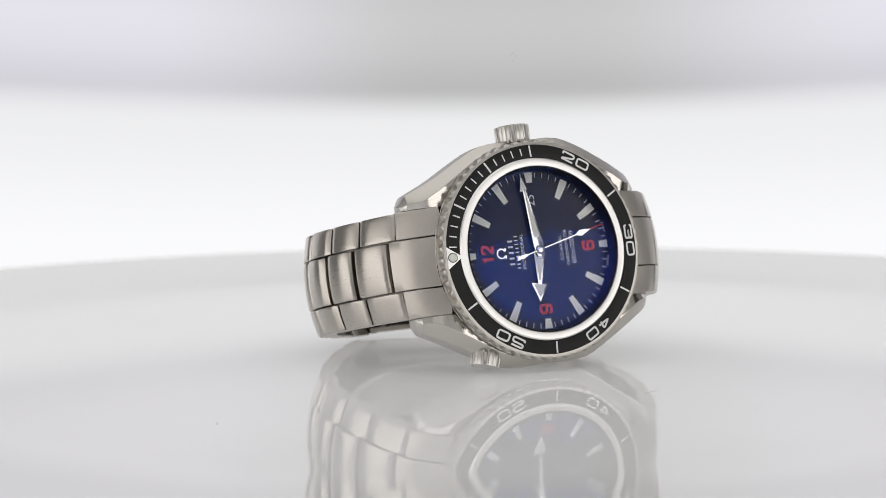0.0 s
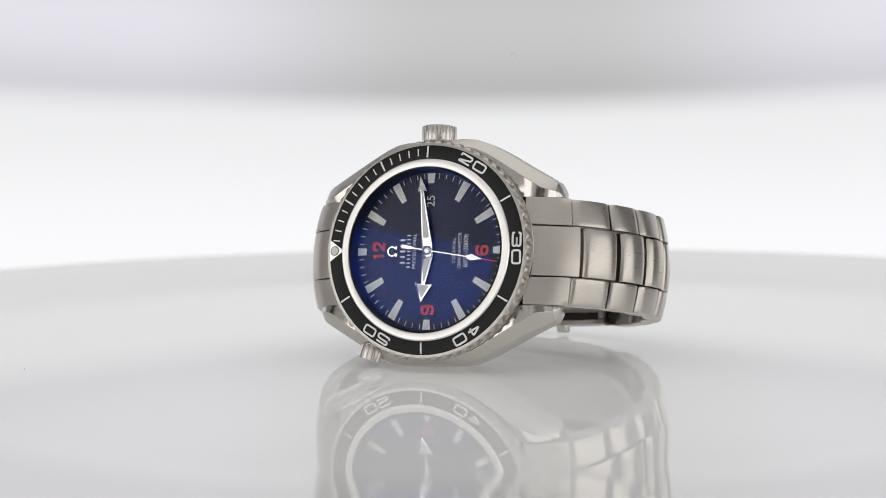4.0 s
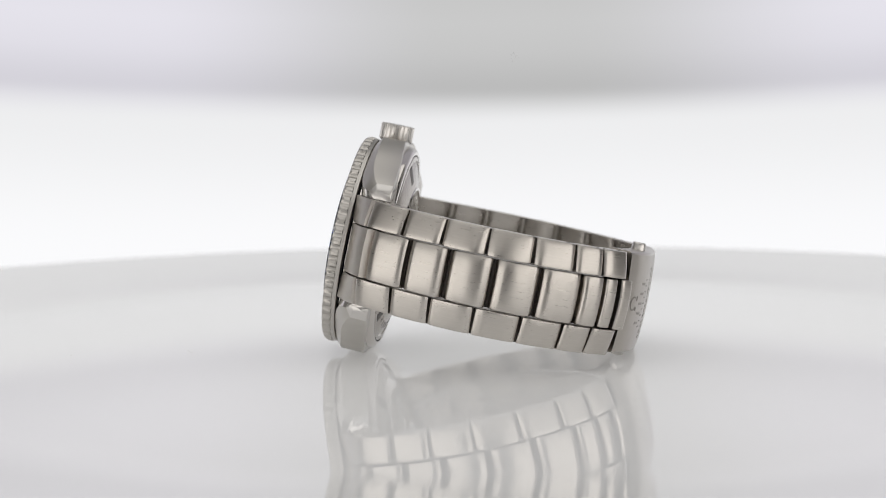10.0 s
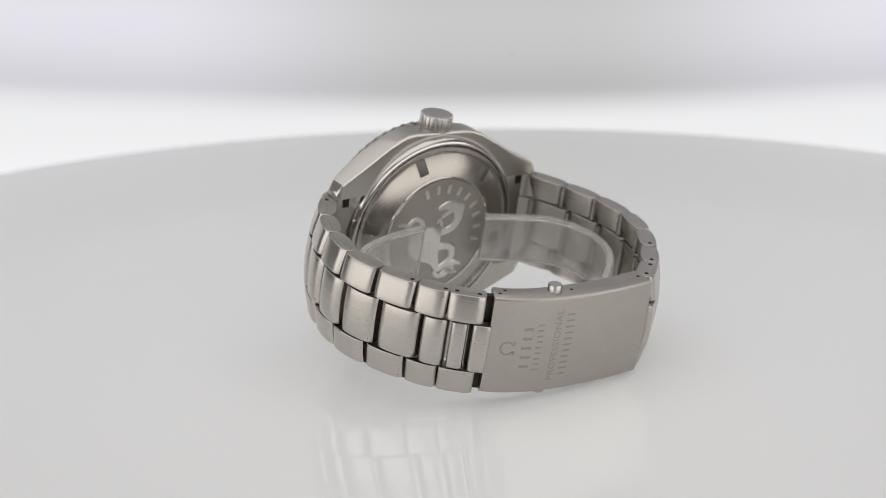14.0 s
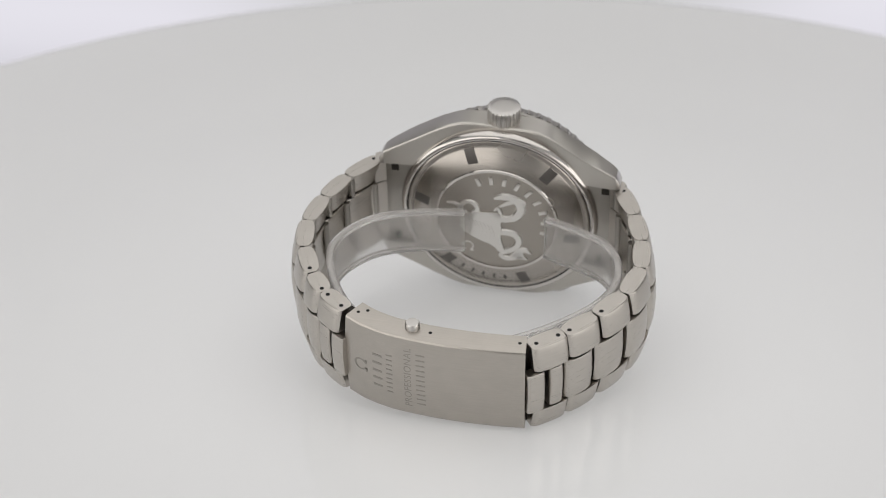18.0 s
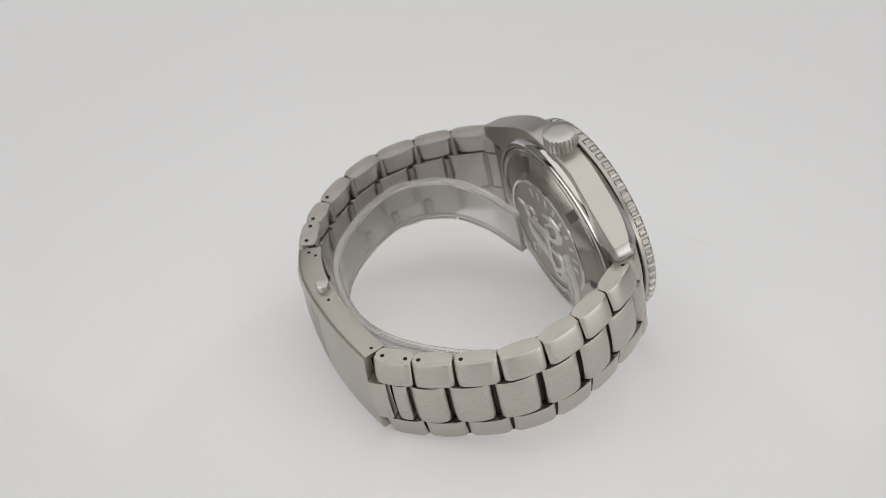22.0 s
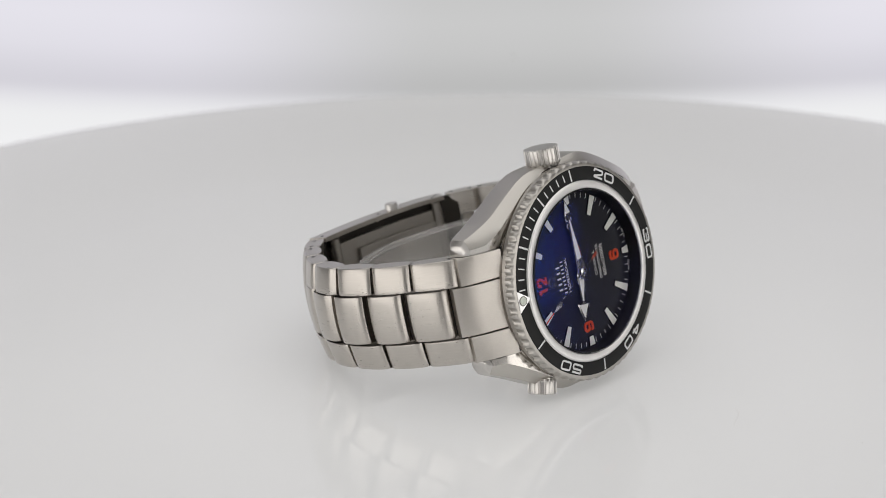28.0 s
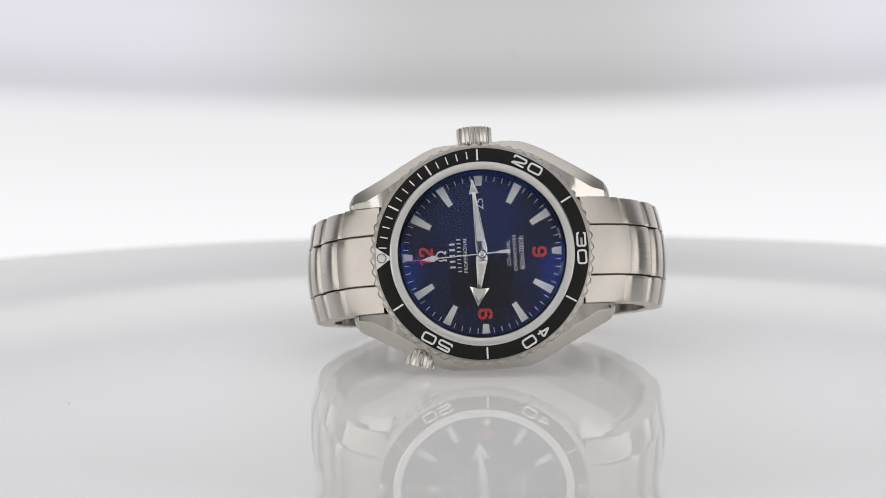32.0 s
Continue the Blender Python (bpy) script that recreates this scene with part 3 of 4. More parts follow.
for text, hour in (("SWISS", 6.42), ("MADE", 5.58)):
    part("dial_print", text_bm(text, 0.62, 1.15, 0.03, 1.1), WHITE_PRINT, dial, "", at_clock(hour, 14.78, DZ + 0.02) @ pose(0, 0, 0, 0, 0, 180))


def horseshoe(r, w, z0, z1):
    """A plain open ring with two feet."""
    pts = [(-r * 1.15, -r), (-r * 0.55, -r)] + [(r * math.sin(a), r * math.cos(a)) for a in np.radians(np.linspace(-148, 148, 19))] + [(r * 0.55, -r), (r * 1.15, -r)]
    return stroke(pts, [w] * len(pts), z0, z1)


part("emblem", horseshoe(0.85, 0.4, 0, 0.2), HAND_STEEL, dial, "small silver emblem", place(0, 7.6, DZ))


# ---- pointers
def arrow_hand(length, head_l, head_w, waist, belly, tail):
    """Widest near its root, drawn in to a waist under the arrow head."""
    neck = length - head_l
    return [(-belly * 0.32, -tail), (belly * 0.32, -tail), (belly / 2, 0.9), (waist / 2, neck), (head_w / 2, neck - 0.3), (0, length), (-head_w / 2, neck - 0.3), (-waist / 2, neck), (-belly / 2, 0.9)]


def hand(name, outline, lumes, z, label):
    h = part(name, prism(outline, 0, 0.16, 0.05), HAND_STEEL, watch, label)
    for shape in lumes:
        part("hand_lume", prism(shape, 0.12, 0.2), LUME, h, "luminous filling")
    return h


HOUR_Z, MINUTE_Z, SECOND_Z = 0.25, 0.62, 1.0
hour_hand = hand("hour_hand", arrow_hand(9.7, 3.3, 3.7, 0.6, 2.3, 1.2), [[(-1.25, 6.42), (1.25, 6.42), (0, 8.9)], [(-0.62, 1.7), (0.62, 1.7), (0.14, 5.7), (-0.14, 5.7)]], HOUR_Z, "broad arrow hour hand")
minute_hand = hand("minute_hand", arrow_hand(14.2, 2.8, 2.0, 0.5, 2.2, 1.2), [[(-0.6, 11.55), (0.6, 11.55), (0, 13.5)], [(-0.5, 2.4), (0.5, 2.4), (0.58, 3.2), (0.12, 10.2), (-0.12, 10.2), (-0.58, 3.2)]], MINUTE_Z, "long arrow minute hand")
second_hand = part("second_hand", prism([(-0.35, -5.2), (0.35, -5.2), (0.3, -3.2), (0.11, -2.8), (0.1, 8.0), (0.62, 9.0), (0.12, 10.9), (0.06, 11.2), (-0.06, 11.2), (-0.12, 10.9), (-0.62, 9.0), (-0.1, 8.0), (-0.11, -2.8), (-0.3, -3.2)], 0, 0.12), HAND_STEEL, watch, "thin sweep hand with red tip")
part("tip", block(0.2, 3.0, 0.1), RED_PAINT, second_hand, "red tip", place(0, 12.7, 0.06))
part("hand_cap", revolve([(0.85, 0.9), (0.85, 1.2), (0.6, 1.36), (0.22, 1.36), (0.2, 1.3), (0, 1.3)], 32), HAND_STEEL, watch)
part("crystal", revolve([(15.3, 2.0), (15.3, 2.65), (15.25, 2.8)] + [(15.1 * (1 - k / 14), 4.35 - (15.1 * (1 - k / 14)) ** 2 / 160) for k in range(15)], 128), CRYSTAL, watch, "coated sapphire crystal", sharp=60).visible_shadow = False


# ---- crowns
def crown_bm(r, l, flutes):
    n = flutes * 8
    return revolve([(0, -1.0), (r * 0.76, -1.0), (r * 0.76, 0.0), (r * 0.9, 0.1), (r * 0.97, 0.4), (r, 0.7), (r, l - 0.3), (r * 0.98, l - 0.08), (r * 0.9, l), (r * 0.55, l + 0.03), (0, l + 0.04)], n,
                   lambda i, k: -0.26 * max(0.0, math.cos((i % 8) / 8 * 2 * math.pi)) ** 0.6 if k in (4, 5, 6, 7) else 0)


part("crown", crown_bm(3.3, 3.5, 24), CROWN_STEEL, watch, "fluted winding crown", place(20.5, 0.3, -3.6, 0, 90, 0), 50)
valve_way = Vector((-0.96, 0.28, 0)).normalized()
part("helium_valve", crown_bm(2.7, 2.95, 17), CROWN_STEEL, watch, "fluted screw valve", Matrix.Translation(Vector((-17.3, 11.75, -3.3)) * MM) @ valve_way.to_track_quat("Z", "Y").to_matrix().to_4x4(), 50)

# ---- case back
back = part("case_back", revolve([(18.6, -7.9), (18.6, -8.25), (18.4, -8.42), (17.75, -8.48), (17.6, -8.3), (17.4, -8.3), (17.2, -8.5), (12.75, -9.72), (12.5, -9.8), (12.2, -9.7), (12.1, -9.65), (0, -9.65)], 144), BACK_STEEL, watch, "screwed steel case back with brushed slope")
part("joint", revolve([(18.62, -8.2), (18.84, -8.31), (18.84, -8.1), (18.62, -8.1), (18.62, -8.2)], 96), SHADE_GASKET_BLACK, back, "dark joint round the case back")
part("polished_ring", revolve([(12.1, -9.65), (12.1, -9.95), (12.6, -9.95), (12.78, -9.65), (12.1, -9.65)], 96), POLISHED, back, "polished ring round the medallion")
part("medallion", revolve([(12.08, -9.6), (12.08, -9.75), (0, -9.75)], 96), BLAST, back, "matt blasted centre")
for k in range(6):
    a = 49.8 + 60 * k
    m = pose(0, 0, 0, 0, 0, -a) @ place(0, 15.7, -8.67, 15.3, 0, 0)
    # not cut in: a flush block whose dark colour is the recess's shade
    part("key_notch", block(2.15, 3.3, 0.56, 0.05), ENGRAVED_SHADE, back, "", m)
for k in range(9):
    part("rim_bar", block(0.8, 1.9, 0.2, 0.06), RELIEF, back, "", pose(0, 0, 0, 0, 0, -(112 - 15.4 * k)) @ place(0, 10.0, -9.8))
for k in range(5):
    part("rim_bar", block(0.5, 1.3, 0.1), ENGRAVED_SHADE, back, "", pose(0, 0, 0, 0, 0, -(242 + 8.5 * k)) @ place(0, 15.4, -8.97, 15.3, 0, 0))


def creature(points, widths, top=-10.05):
    line, length = smooth_line(points, 40)
    w = np.interp(np.linspace(0, 1, 40), np.linspace(0, 1, len(widths)), widths)
    w = w * (1 + 0.06 * np.sin(np.arange(40) * 2.1))
    return stroke([tuple(p) for p in line], list(w), -9.74, top)


RELIEF_LINES = (
    ("tail", [(-3.4, -1.2), (-2.8, 1.4), (-3.1, 3.7), (-4.6, 4.6), (-6.4, 3.9), (-7.5, 2.3), (-8.2, 0.9), (-9.2, 1.3), (-9.4, 2.8), (-8.5, 4.2), (-8.1, 5.6)], [1.6, 1.6, 1.7, 1.7, 1.6, 1.6, 1.5, 1.2, 1.3, 1.9, 2.2]),
    ("tail fin", [(-8.6, 3.4), (-7.2, 4.7), (-6.9, 6.0), (-7.6, 7.2)], [1.2, 1.6, 1.4, 0.4]),
    ("tail fin", [(-8.8, 4.2), (-8.9, 5.6), (-9.2, 6.4)], [1.2, 1.2, 0.4]),
    ("neck and head", [(0.6, 0.4), (0.7, 2.2), (1.3, 3.7), (3.0, 4.8), (5.0, 4.6), (6.1, 3.0), (6.3, 1.4), (5.7, -0.5)], [2.2, 1.7, 1.9, 2.1, 2.3, 2.0, 1.8, 0.8]),
    ("jaw", [(5.3, 3.2), (4.5, 1.7), (3.7, 0.4)], [1.3, 1.1, 0.5]),
    ("mane", [(4.4, 5.4), (5.6, 5.6), (6.5, 4.6)], [0.8, 0.9, 0.4]),
    ("fore leg", [(1.0, 0.9), (2.4, 0.7), (3.3, 0.2), (2.5, -0.5)], [1.0, 0.9, 0.8, 0.4]),
    ("fin", [(1.0, -6.4), (1.9, -7.4), (3.3, -7.1), (4.1, -5.8), (3.6, -4.4), (2.2, -3.9), (1.5, -5.0)], [1.4, 1.2, 1.1, 1.0, 1.1, 1.3, 0.9]),
    ("fin", [(2.6, -7.2), (3.3, -8.6), (3.4, -10.2)], [1.1, 0.8, 0.4]))
body_edge, _ = smooth_line([(1.9, -3.6), (2.2, 0.2), (1.5, 1.3), (-0.4, 0.7), (-2.2, 1.1), (-3.6, 0.8), (-5.6, 1.1), (-7.4, 1.6), (-7.9, 0.4), (-6.4, -0.6), (-4.9, -4.3), (-2.7, -7.1), (0.7, -7.0), (1.9, -3.6)], 48)
body_bm = prism([tuple(p) for p in body_edge[:-1]], 9.74, 10.1, 0.12)
bmesh.ops.transform(body_bm, matrix=Matrix.Diagonal((1, 1, -1, 1)), verts=body_bm.verts)
part("relief_figure", body_bm, RELIEF, back, "raised sea creature relief, body")
for what, points, widths in RELIEF_LINES:
    part("relief_figure", creature(points, widths), RELIEF, back, "raised sea creature relief, " + what)
for k in range(7):
    rib = creature([(-5.9 + 0.5 * k, -0.9 - 0.72 * k), (-3.6 + 0.35 * k, -0.5 - 0.78 * k), (-1.3 + 0.25 * k, -1.1 - 0.8 * k)], [0.2, 0.34, 0.2], -10.2)
    part("relief_figure", rib, RELIEF, back, "raised sea creature relief, rib")
part("relief_emblem", horseshoe(1.1, 0.35, -9.74, -9.86), RELIEF, back, "", place(-7.4, -6.0, 0, 0, 0, -90))

# ---- bracelet
SIX_SIDE = [(-18.6, -0.9), (-21.4, -2.1), (-24.8, -4.0), (-27.9, -7.1), (-32.2, -14.6), (-34.6, -22.2), (-35.3, -30.2), (-33.1, -38.3), (-29.2, -45.4), (-25.3, -49.9), (-19.6, -54.1)]
TWELVE_SIDE = [(18.6, -0.9), (21.2, -2.3), (24.2, -4.4), (26.8, -7.8), (30.4, -15.8), (32.5, -23.2), (33.0, -30.6), (30.9, -38.4), (26.4, -45.6), (21.2, -51.9), (14.5, -57.5)]
OUTER_T, MID_T = 3.65, 4.0


def link_outline(a, b, bow, inner):
    """Link seen from its end: half length a, half thickness b; the faces bow towards flat ends with eased corners."""
    def face(w, bend):
        return 1 - bend * abs(w) ** 2.3 - 0.26 * max(0.0, (abs(w) - 0.74) / 0.26) ** 2
    ws = [-1, -0.97, -0.93, -0.86, -0.7, -0.5, -0.25, 0, 0.25, 0.5, 0.7, 0.86, 0.93, 0.97, 1]
    return [(w * a, b * face(w, bow)) for w in ws] + [(w * a, -b * face(w, inner)) for w in ws[::-1]]


BULGE = 1.4


def bulge(x):
    """The bracelet's outer face rises towards its middle line."""
    return BULGE * (1 - (x / 9.75) ** 2)


def link_bm(width, length, thick, bow, cx, flip):
    pts = link_outline(length / 2, thick / 2, bow, bow * 1.05 if width < 7 else 0.03)
    rings = []
    edge = [(-width / 2, 0.24), (-width / 2 + 0.07, 0.07), (-width / 2 + 0.22, 0)]
    inner = [(width * u, 0) for u in (-0.33, -0.17, 0, 0.17, 0.33)]
    for x, s in edge + inner + [(-x, s) for x, s in edge[::-1]]:
        up = bulge(cx + flip * x)
        rings.append([(x, u * (1 - s / length), v * (1 - s / thick) + up) for u, v in pts])
    return loft(rings)


LINK_CACHE = {}


def add_link(name, line, s0, s1, total, x0, x1, thick, bow, label="", pins=(), sink=0.0, gap=0.3):
    """A link between two places along the bracelet, its outer face on the line."""
    pts, length = line
    def spot(s):
        k = s / total * (len(pts) - 1)
        i = min(int(k), len(pts) - 2)
        return pts[i] + (pts[i + 1] - pts[i]) * (k - i)
    a, b = spot(s0), spot(s1)
    t = (b - a) / np.linalg.norm(b - a)
    out = np.array([t[1], -t[0]])
    if out[0] * a[0] < 0 and abs(a[0]) > 10:
        out = -out
    mid = spot((s0 + s1) / 2) - out * (thick / 2 + sink)
    L = round(np.linalg.norm(b - a) - gap, 1)
    T, N = Vector((0, t[0], t[1])), Vector((0, out[0], out[1]))
    X = T.cross(N)
    m = Matrix((X, T, N)).transposed().to_4x4()
    m.translation = Vector(((x0 + x1) / 2, mid[0], mid[1])) * MM
    flip = 1 if X.x > 0 else -1
    key = (name, L, round(x1 - x0, 2), thick, bow, round(x0, 1), flip)
    if key in LINK_CACHE:
        ob = again(LINK_CACHE[key], watch, m)
    else:
        ob = part(name, link_bm(x1 - x0, L, thick, bow, (x0 + x1) / 2, flip), LINK_STEEL, watch, label, m, 24)
        LINK_CACHE[key] = ob
    for u in pins:
        side = 1 if X.x > 0 else -1
        # no bore: a black disc on the surface stands in for the hole's shade
        part("pin_hole", revolve([(0.42, -0.3), (0.42, 0.015), (0, 0.015)], 20), SHADE_GASKET_BLACK, ob, "", place(side * (x1 - x0) / 2, u * L, 0.25, 0, side * 90, 0))
    return ob


def spot_on(line, total, s, depth):
    """A place along the bracelet, some way under its outer face."""
    i = min(max(int(round(s / total * 159)), 2), 157)
    ahead = line[i + 2] - line[i - 2]
    ahead = ahead / np.linalg.norm(ahead)
    out = np.array([ahead[1], -ahead[0]])
    if out[0] * line[i][0] < 0:
        out = -out
    return line[i] - out * depth


CENTRE_GAPS = (0.85, 1.0, 1.05, 1.05, 0.8, 0.5)
SIDE_GAPS = (0.35, 0.5, 0.45, 0.75, 0.6, 0.4)
HALF = 9.75
MIDW = 4.55
for pts in (SIX_SIDE, TWELVE_SIDE):
    line, total = smooth_line(pts, 160)
    S = [0, 10.4, 19.1, 27.1, 35.3, 43.8, 52.0, 57.6]
    k, longer, step, tongue, slot = (1.0205, 0.6, 0.9, 3.2, 4.1) if pts is SIX_SIDE else (1.0308, 2.1, 1.2, 3.5, 4.5)
    S = [s * k for s in S]
    O = [0] + [s - 2.1 for s in S[1:]]
    last = O[6] + 5.6 * k + longer
    # middle row
    for i in range(1, 7):
        add_link("centre_link", (line, total), S[i], S[i + 1] if i < 6 else last + step, total, -MIDW, MIDW, MID_T, 0.34, "brushed centre link" if i == 1 else "", (), 0.0, CENTRE_GAPS[i - 1])
    # fillers behind the joints; the upper ones carry the gap's shade as colour
    for s in S[1:7]:
        for depth, r, steel in ((1.6, 0.9, GAP_SHADE_STEEL), (2.5, 0.7, INNER_STEEL)):
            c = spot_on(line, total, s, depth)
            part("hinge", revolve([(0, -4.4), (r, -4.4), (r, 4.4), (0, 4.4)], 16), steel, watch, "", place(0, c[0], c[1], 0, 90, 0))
    for side in (-1, 1):
        x0, x1 = (MIDW + 0.3, HALF) if side > 0 else (-HALF, -MIDW - 0.3)
        for i in range(1, 7):
            e = O[i + 1] if i < 6 else last
            pins = ((0.34,) if i in (5, 6) else (-0.36,) if i == 1 else ()) if side > 0 else ()
            add_link("side_link", (line, total), O[i], e, total, x0, x1, OUTER_T, 0.27, "brushed outer link with rounded edges" if i == 1 else "", pins, 0.0, SIDE_GAPS[i - 1])
            for depth, r, steel in ((1.6, 0.9, GAP_SHADE_STEEL), (2.4, 0.7, INNER_STEEL)):
                joint = spot_on(line, total, O[i], depth)
                part("hinge", revolve([(0, -2.3), (r, -2.3), (r, 2.3), (0, 2.3)], 14), steel, watch, "", place((x0 + x1) / 2, joint[0], joint[1], 0, 90, 0))
        add_link("clasp_link", (line, total), last, total - 1.5, total, x0, x1, 3.7, 0.16, "outer end link joined to the clasp", (-0.32, 0.3) if side > 0 else (), 0.0, 0.25)
    add_link("clasp_link", (line, total), last + step + 0.3, total - slot, total, -MIDW, MIDW, 3.0, 0.14, "", (), 0.15, 0.1)
    add_link("clasp_tongue", (line, total), total - tongue, total, total, -MIDW - 0.1, MIDW + 0.1, 2.2, 0.1, "raised tongue of the clasp cover", (), -0.12, 0.0)
    floor_at = spot_on(line, total, total - 1.2, 2.6)
    # dark filler block, painted as the shade between end links and clasp
    part("hinge", block(18.8, 5.0, 1.2, 0.1), GAP_SHADE_STEEL, watch, "", place(0, floor_at[0], floor_at[1], -32 if pts is SIX_SIDE else 36, 0, 0))
    # end link: three faces between the lugs
    sgn = 1 if pts[0][0] > 0 else -1
    def end_piece(x0, x1, s1, drop):
        n = 9
        top = [line[int(round(q))] for q in np.linspace(0, s1 / total * 159, n)]
        low = [(t[0] - sgn * 0.6, max(t[1] - 3.6, -9.0)) for t in top]
        ring = [(p[0], p[1] - drop) for p in top] + [(p[0], p[1]) for p in low[::-1]]
        rings = []
        for x, s in [(x0, 0.12), (x0 + 0.12, 0.0)] + [(x0 + (x1 - x0) * u, 0.0) for u in (0.2, 0.35, 0.5, 0.65, 0.8)] + [(x1 - 0.12, 0.0), (x1, 0.12)]:
            rows = []
            for i, (y, z) in enumerate(ring):
                along = min(i, 2 * n - 1 - i) / (n - 1)
                up = bulge(x) * along if i < n else 0.0
                rows.append((x, y + sgn * up * 0.62, z + up * 0.5 - (s if i < n else 0)))
            rings.append(rows)
        return loft(rings)
    part("end_link_base", block(19.7, 6.9, 1.6, 0.2), INNER_STEEL, watch, "flat underside of the end link", place(0, sgn * 19.9, -6.2))
    part("end_link", end_piece(-MIDW, MIDW, S[1] - 0.75, 0.0), END_STEEL, watch, "brushed centre of the end link")
    part("end_link", end_piece(MIDW + 0.26, 9.85, O[1] - 0.25, 0.05), END_STEEL, watch)
    part("end_link", end_piece(-9.85, -MIDW - 0.26, O[1] - 0.25, 0.05), END_STEEL, watch)

# ---- clasp
CLASP = [(-19.6, -53.7), (-16.2, -55.5), (-11.0, -57.1), (-4.0, -57.95), (3.0, -58.2), (9.0, -58.0), (14.5, -57.5)]
cl, cl_len = smooth_line(CLASP, 30)


def clasp_shell(w):
    rings = []
    for i, p in enumerate(cl):
        q = (cl[min(i + 1, 29)] - cl[max(i - 1, 0)])
        q = q / np.linalg.norm(q)
        nrm = np.array([q[1], -q[0]])
        if nrm[1] > 0:
            nrm = -nrm
        def at(x, dpt):
            v = p - nrm * dpt
            return (x, v[0], v[1])
        arch = [at((w - 0.45) * u, -0.42 * bulge((w - 0.45) * u)) for u in np.linspace(-1, 1, 25)]
        rings.append([at(-w, 0.5), at(-w + 0.16, 0.12)] + arch + [at(w - 0.16, 0.12), at(w, 0.5),
                      at(w, 4.5), at(w - 0.9, 4.5), at(w - 0.9, 1.4), at(-w + 0.9, 1.4), at(-w + 0.9, 4.5), at(-w, 4.5)])
    return loft(rings)


clasp = part("clasp", clasp_shell(9.6), CLASP_STEEL, watch, "long satin steel folding clasp", place(0.3, 0, 0), 27)


def on_clasp(u, x, dpt=0.0):
    """A frame on the clasp: local x along the length, y across towards 3 o'clock, z outwards."""
    i = int(round(u * 29))
    p = cl[i]
    q = cl[min(i + 1, 29)] - cl[max(i - 1, 0)]
    q = q / np.linalg.norm(q)
    nrm = np.array([q[1], -q[0]])
    if nrm[1] > 0:
        nrm = -nrm
    v = p - nrm * dpt
    Tv, Nv = Vector((0, q[0], q[1])), Vector((0, nrm[0], nrm[1]))
    m = Matrix((Tv.cross(Nv), Tv, Nv)).transposed().to_4x4()
    m.translation = Vector((x, v[0], v[1])) * MM
    return m


def blade(x, h0, h1, i0, i1):
    """A folding blade that follows the inside of the clasp."""
    return loft([[(u, *(cl[i] + np.array([0, 1]) * h)) for u, h in ((-x, h0), (x, h0), (x, h1), (-x, h1))] for i in range(i0, i1)])


# the shade inside the clasp is put into the floor's dark colour
part("clasp_floor", blade(8.6, 2.2, 2.7, 1, 29), GAP_SHADE_STEEL, clasp, "inside of the clasp, its shade put into the colour")
part("clasp_blade", blade(6.9, 2.8, 3.6, 2, 28), INNER_STEEL, clasp, "inner folding blade")
part("clasp_blade", blade(4.6, 3.7, 4.4, 4, 22), INNER_STEEL, clasp, "narrow inner folding blade")
for i in (3, 26):
    c = cl[i] + np.array([0, 1]) * 3.7
    part("blade_hinge", revolve([(0, -8.4), (1.0, -8.4), (1.0, 8.4), (0, 8.4)], 16), INNER_STEEL, clasp, "", place(0, c[0], c[1], 0, 90, 0))
for side in (1, -1):
    part("push_button", revolve([(0, -1), (1.35, -1), (1.35, 1.0), (1.15, 1.3), (0, 1.35)], 32), CROWN_STEEL, clasp, "round steel push button", Matrix.Translation(on_clasp(0.38, side * 9.7, 2.9).translation) @ pose(0, 0, 0, 0, side * 90))
for u, dpt in ((0.035, 2.1), (0.055, 3.5), (0.485, 2.5), (0.965, 2.5)):
    # flush black discs, with the shade of the holes as their colour
    part("pin_hole", revolve([(0.34, -0.3), (0.34, 0.015), (0, 0.015)], 18), SHADE_GASKET_BLACK, clasp, "", Matrix.Translation(on_clasp(u, 9.6, dpt).translation) @ pose(0, 0, 0, 0, 90))


def engrave(bm, u, name="engraving"):
    """Read along the width of the clasp."""
    for v in bm.verts:
        v.co.z += 0.42 * bulge(v.co.x)
    m = on_clasp(u, 0, -0.012)
    part(name, bm, CLASP_MARK, clasp, "", m @ place(0, 0, 0, 0, 0, 180))


engrave(text_bm("PROFESSIONAL", 2.0, 1.0, 0.03, 1.08), 0.367)
for u, letters, w, h in ((0.195, 5, 9.4, 1.9), (0.28, 9, 10.2, 1.2), (0.437, 11, 13.4, 1.7)):
    engrave(dashes(letters, w, h, 0.26, 0.03), u, "engraved_bars")
engrave(horseshoe(1.25, 0.35, 0, 0.03), 0.115, "engraved_emblem")

# ---- clear cuff inside the bracelet
cuff_line, _ = smooth_line([(-5.9, -12.8), (-16.3, -14.8), (-24.6, -19.2), (-29.2, -28.3), (-25.2, -39.8), (-17.3, -48.0), (-4.0, -51.4), (6.5, -49.6), (16.2, -43.4), (24.5, -34.5), (26.8, -25.5), (22.8, -17.2), (10.3, -11.8)], 90)


def cuff_bm(x0, x1, half):
    rings = []
    for i, p in enumerate(cuff_line):
        q = cuff_line[min(i + 1, 89)] - cuff_line[max(i - 1, 0)]
        q = q / np.linalg.norm(q)
        nn = np.array([q[1], -q[0]]) * half
        a, b = p + nn, p - nn
        rings.append([(x0 + 0.15, *a), (x1 - 0.15, *a), (x1, *(p + nn * 0.7)), (x1, *(p - nn * 0.7)), (x1 - 0.15, *b), (x0 + 0.15, *b), (x0, *(p - nn * 0.7)), (x0, *(p + nn * 0.7))])
    return loft(rings)


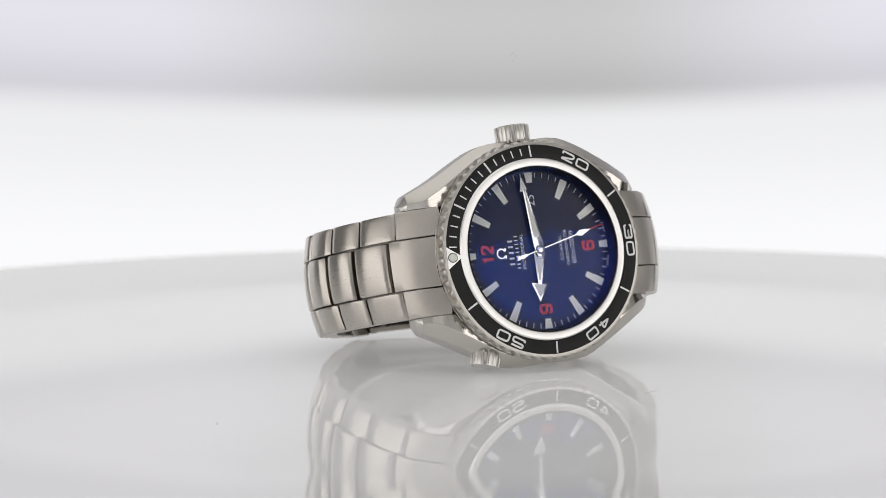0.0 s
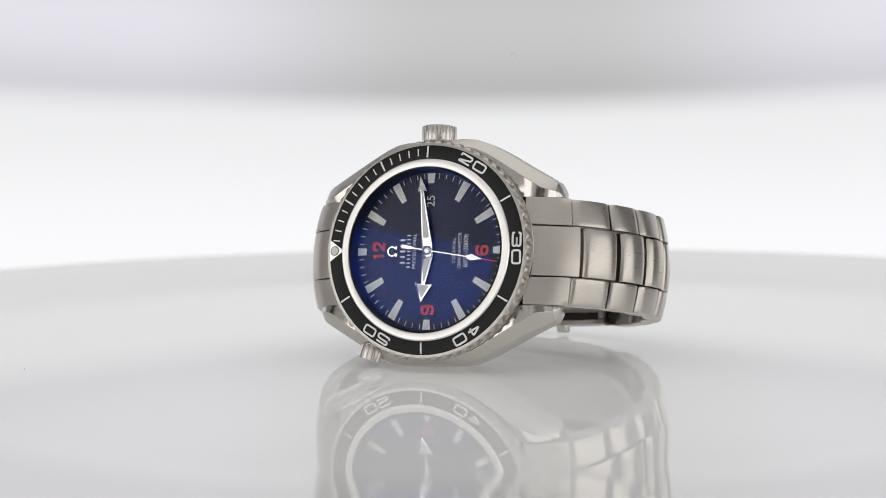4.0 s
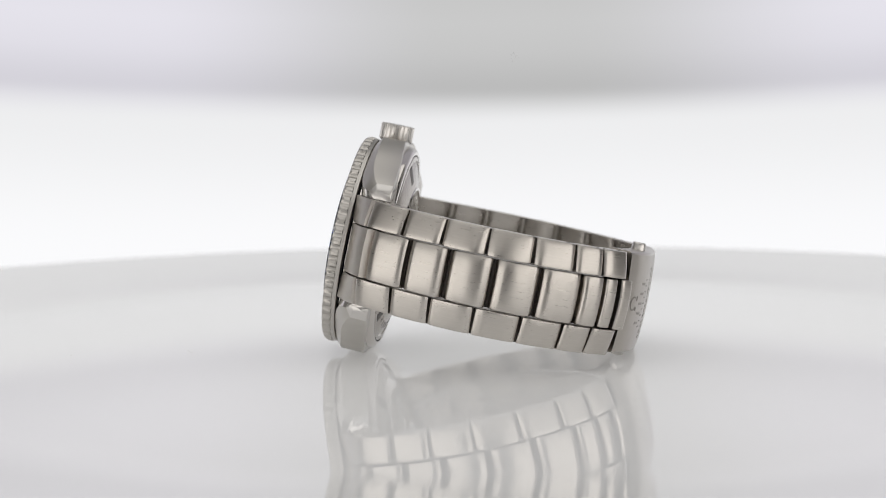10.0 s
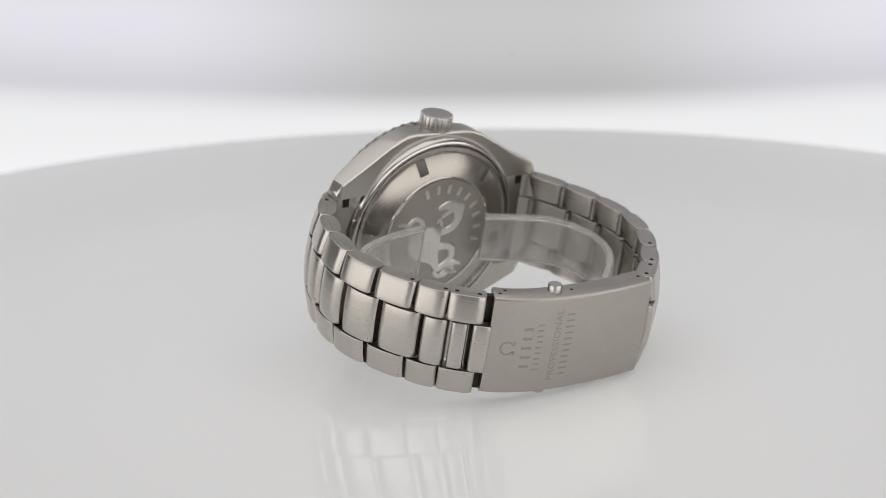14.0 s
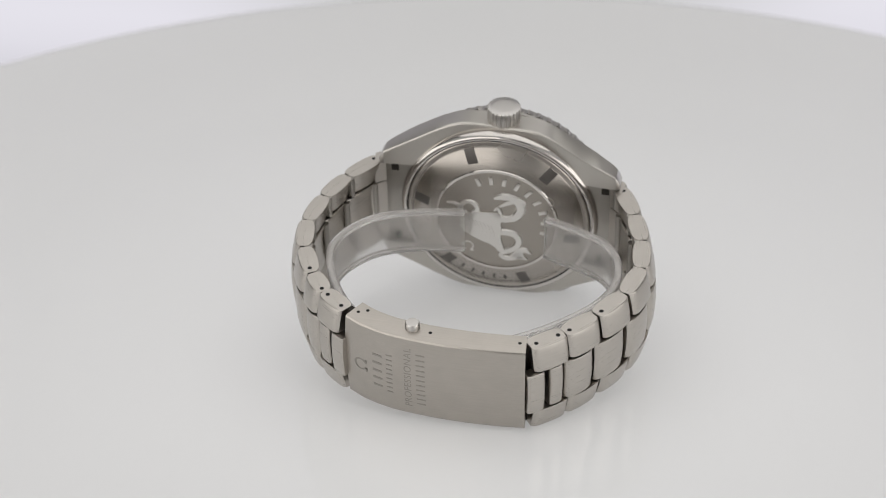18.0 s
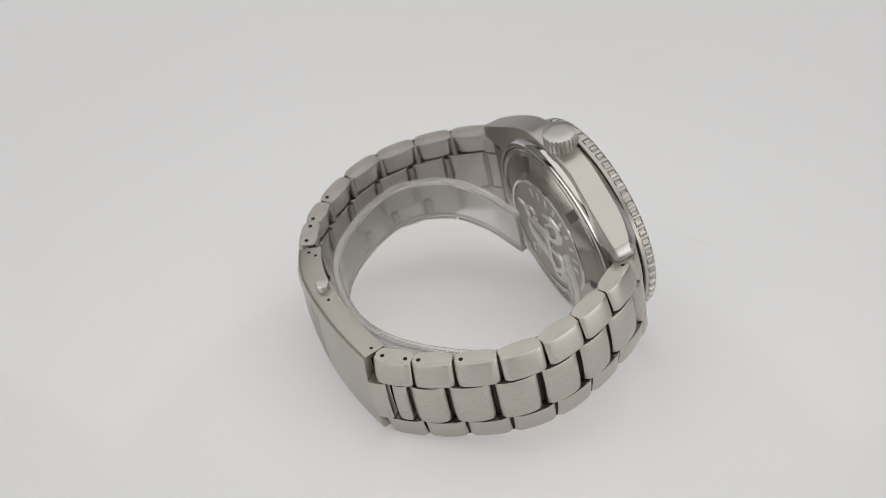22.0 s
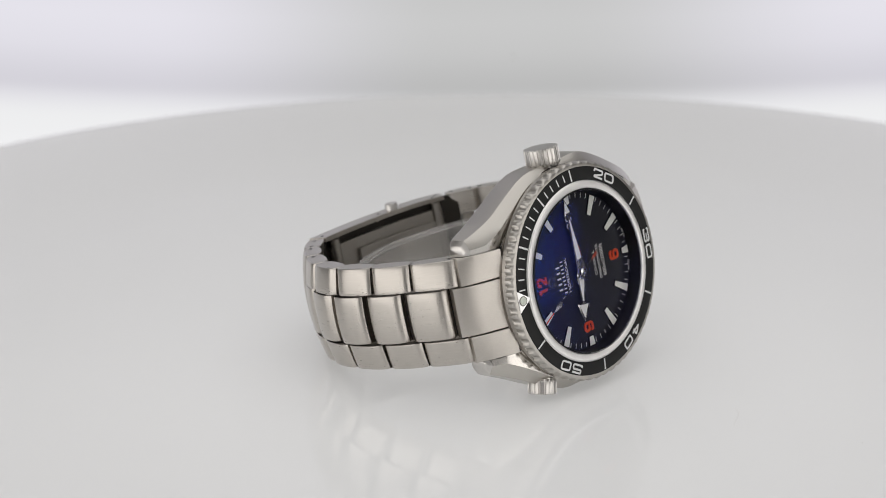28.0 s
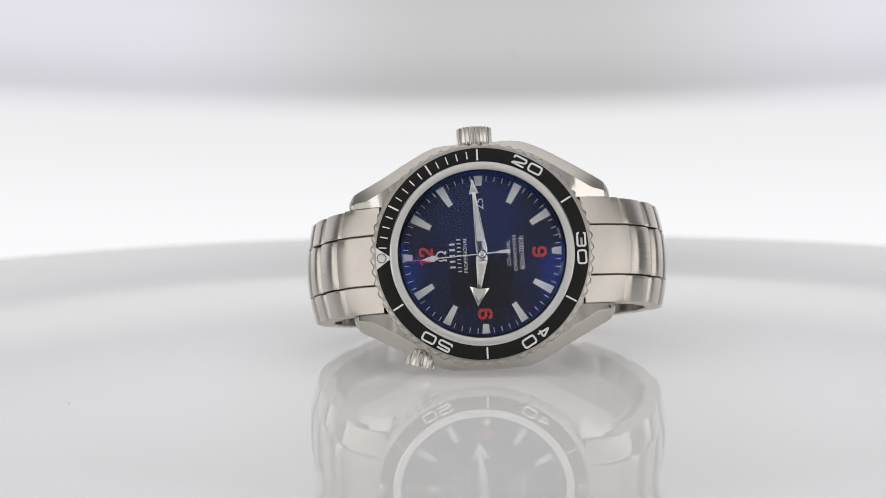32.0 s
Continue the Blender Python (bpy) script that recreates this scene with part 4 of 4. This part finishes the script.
cuff = tagged(new("watch_cuff"), "clear plastic open cuff holding the bracelet round", "watch cuff")
for ob in (part("band", cuff_bm(-5.3, 3.2, 0.5), PLASTIC, cuff), part("rim", cuff_bm(3.22, 4.1, 0.75), PLASTIC, cuff, "thicker milky upper rim"),
           part("rim", cuff_bm(-6.2, -5.32, 0.75), PLASTIC, cuff, "thicker milky lower rim")):
    ob.visible_shadow = False


# ---- a hair and dust on the plate
def thread(points, r):
    """A thin round thread through the given places."""
    rings = []
    line, _ = smooth_line(points, 14)
    for i, p in enumerate(line):
        d = line[min(i + 1, 13)] - line[max(i - 1, 0)]
        d = Vector((d[0], d[1], 0)).normalized()
        n = Vector((-d.y, d.x, 0))
        q = r * (0.35 if i in (0, 13) else 1.0)
        rings.append([tuple(Vector((p[0], p[1], r + p[2])) + n * (q * math.cos(a)) + Vector((0, 0, q * math.sin(a)))) for a in np.radians(np.arange(0, 360, 60))])
    return loft(rings)


hair = to_object("hair", thread([(3.6, -59.2, 0.0), (5.2, -58.2, 0.0), (7.0, -57.5, 0.05), (8.2, -56.6, 0.2), (8.8, -55.4, 0.35)], 0.02), DUST)
tagged(hair, "fine dark curved hair lying on the white plate", "hair")
specks = []
for x, y, r in ((12.7, -80.1, 0.13), (-70.3, -54.1, 0.17), (-23.5, -81.2, 0.1)):
    bm = bmesh.new()
    bmesh.ops.create_icosphere(bm, subdivisions=1, radius=r)
    bmesh.ops.scale(bm, vec=(1, 0.7, 0.6), verts=bm.verts)
    bmesh.ops.translate(bm, vec=(x, y, dish(math.hypot(x, y)) + r * 0.5), verts=bm.verts)
    ob = to_object("dust_speck", bm, DUST)
    specks.append(tagged(ob, "tiny grey dust speck lying on the plate", "dust", "dust on the plate"))


# ---------------------------------------------------------------- what moves
def spin(t):
    """The turntable's angle in degrees."""
    return -12.066 * (t - 2)


SPIN = [(t, spin(t)) for t in range(0, 30)] + [(30, spin(30) - 0.2), (31, spin(31) - 0.3), (31.5, -356.36), (31.75, -359.2), (32, -360.75)]


def motions():
    walk(backdrop, [(t, arm_pose(e)) for t, e in RISE])
    walk(turntable, [(t, pose(0, 0, 0, 0, 0, a)) for t, a in SPIN])
    for ob in [hair] + specks:
        walk(ob, [(t, pose(0, 0, 0, 0, 0, a)) for t, a in SPIN])
    walk(watch, [(t, pose(0, 0, 0, 0, 0, a) @ WATCH_AT) for t, a in SPIN])
    walk(cuff, [(t, pose(0, 0, 0, 0, 0, a) @ WATCH_AT) for t, a in SPIN])
    walk(hour_hand, [(t, place(0, 0, HOUR_Z, 0, 0, -(277.0 + t / 120))) for t in (0, 32)])
    walk(minute_hand, [(t, place(0, 0, MINUTE_Z, 0, 0, -(81.9 + t * 0.1))) for t in (0, 16, 32)])
    walk(second_hand, [(t, place(0, 0, SECOND_Z, 0, 0, -(165.0 + 6 * t))) for t in range(0, 33, 2)])


motions()
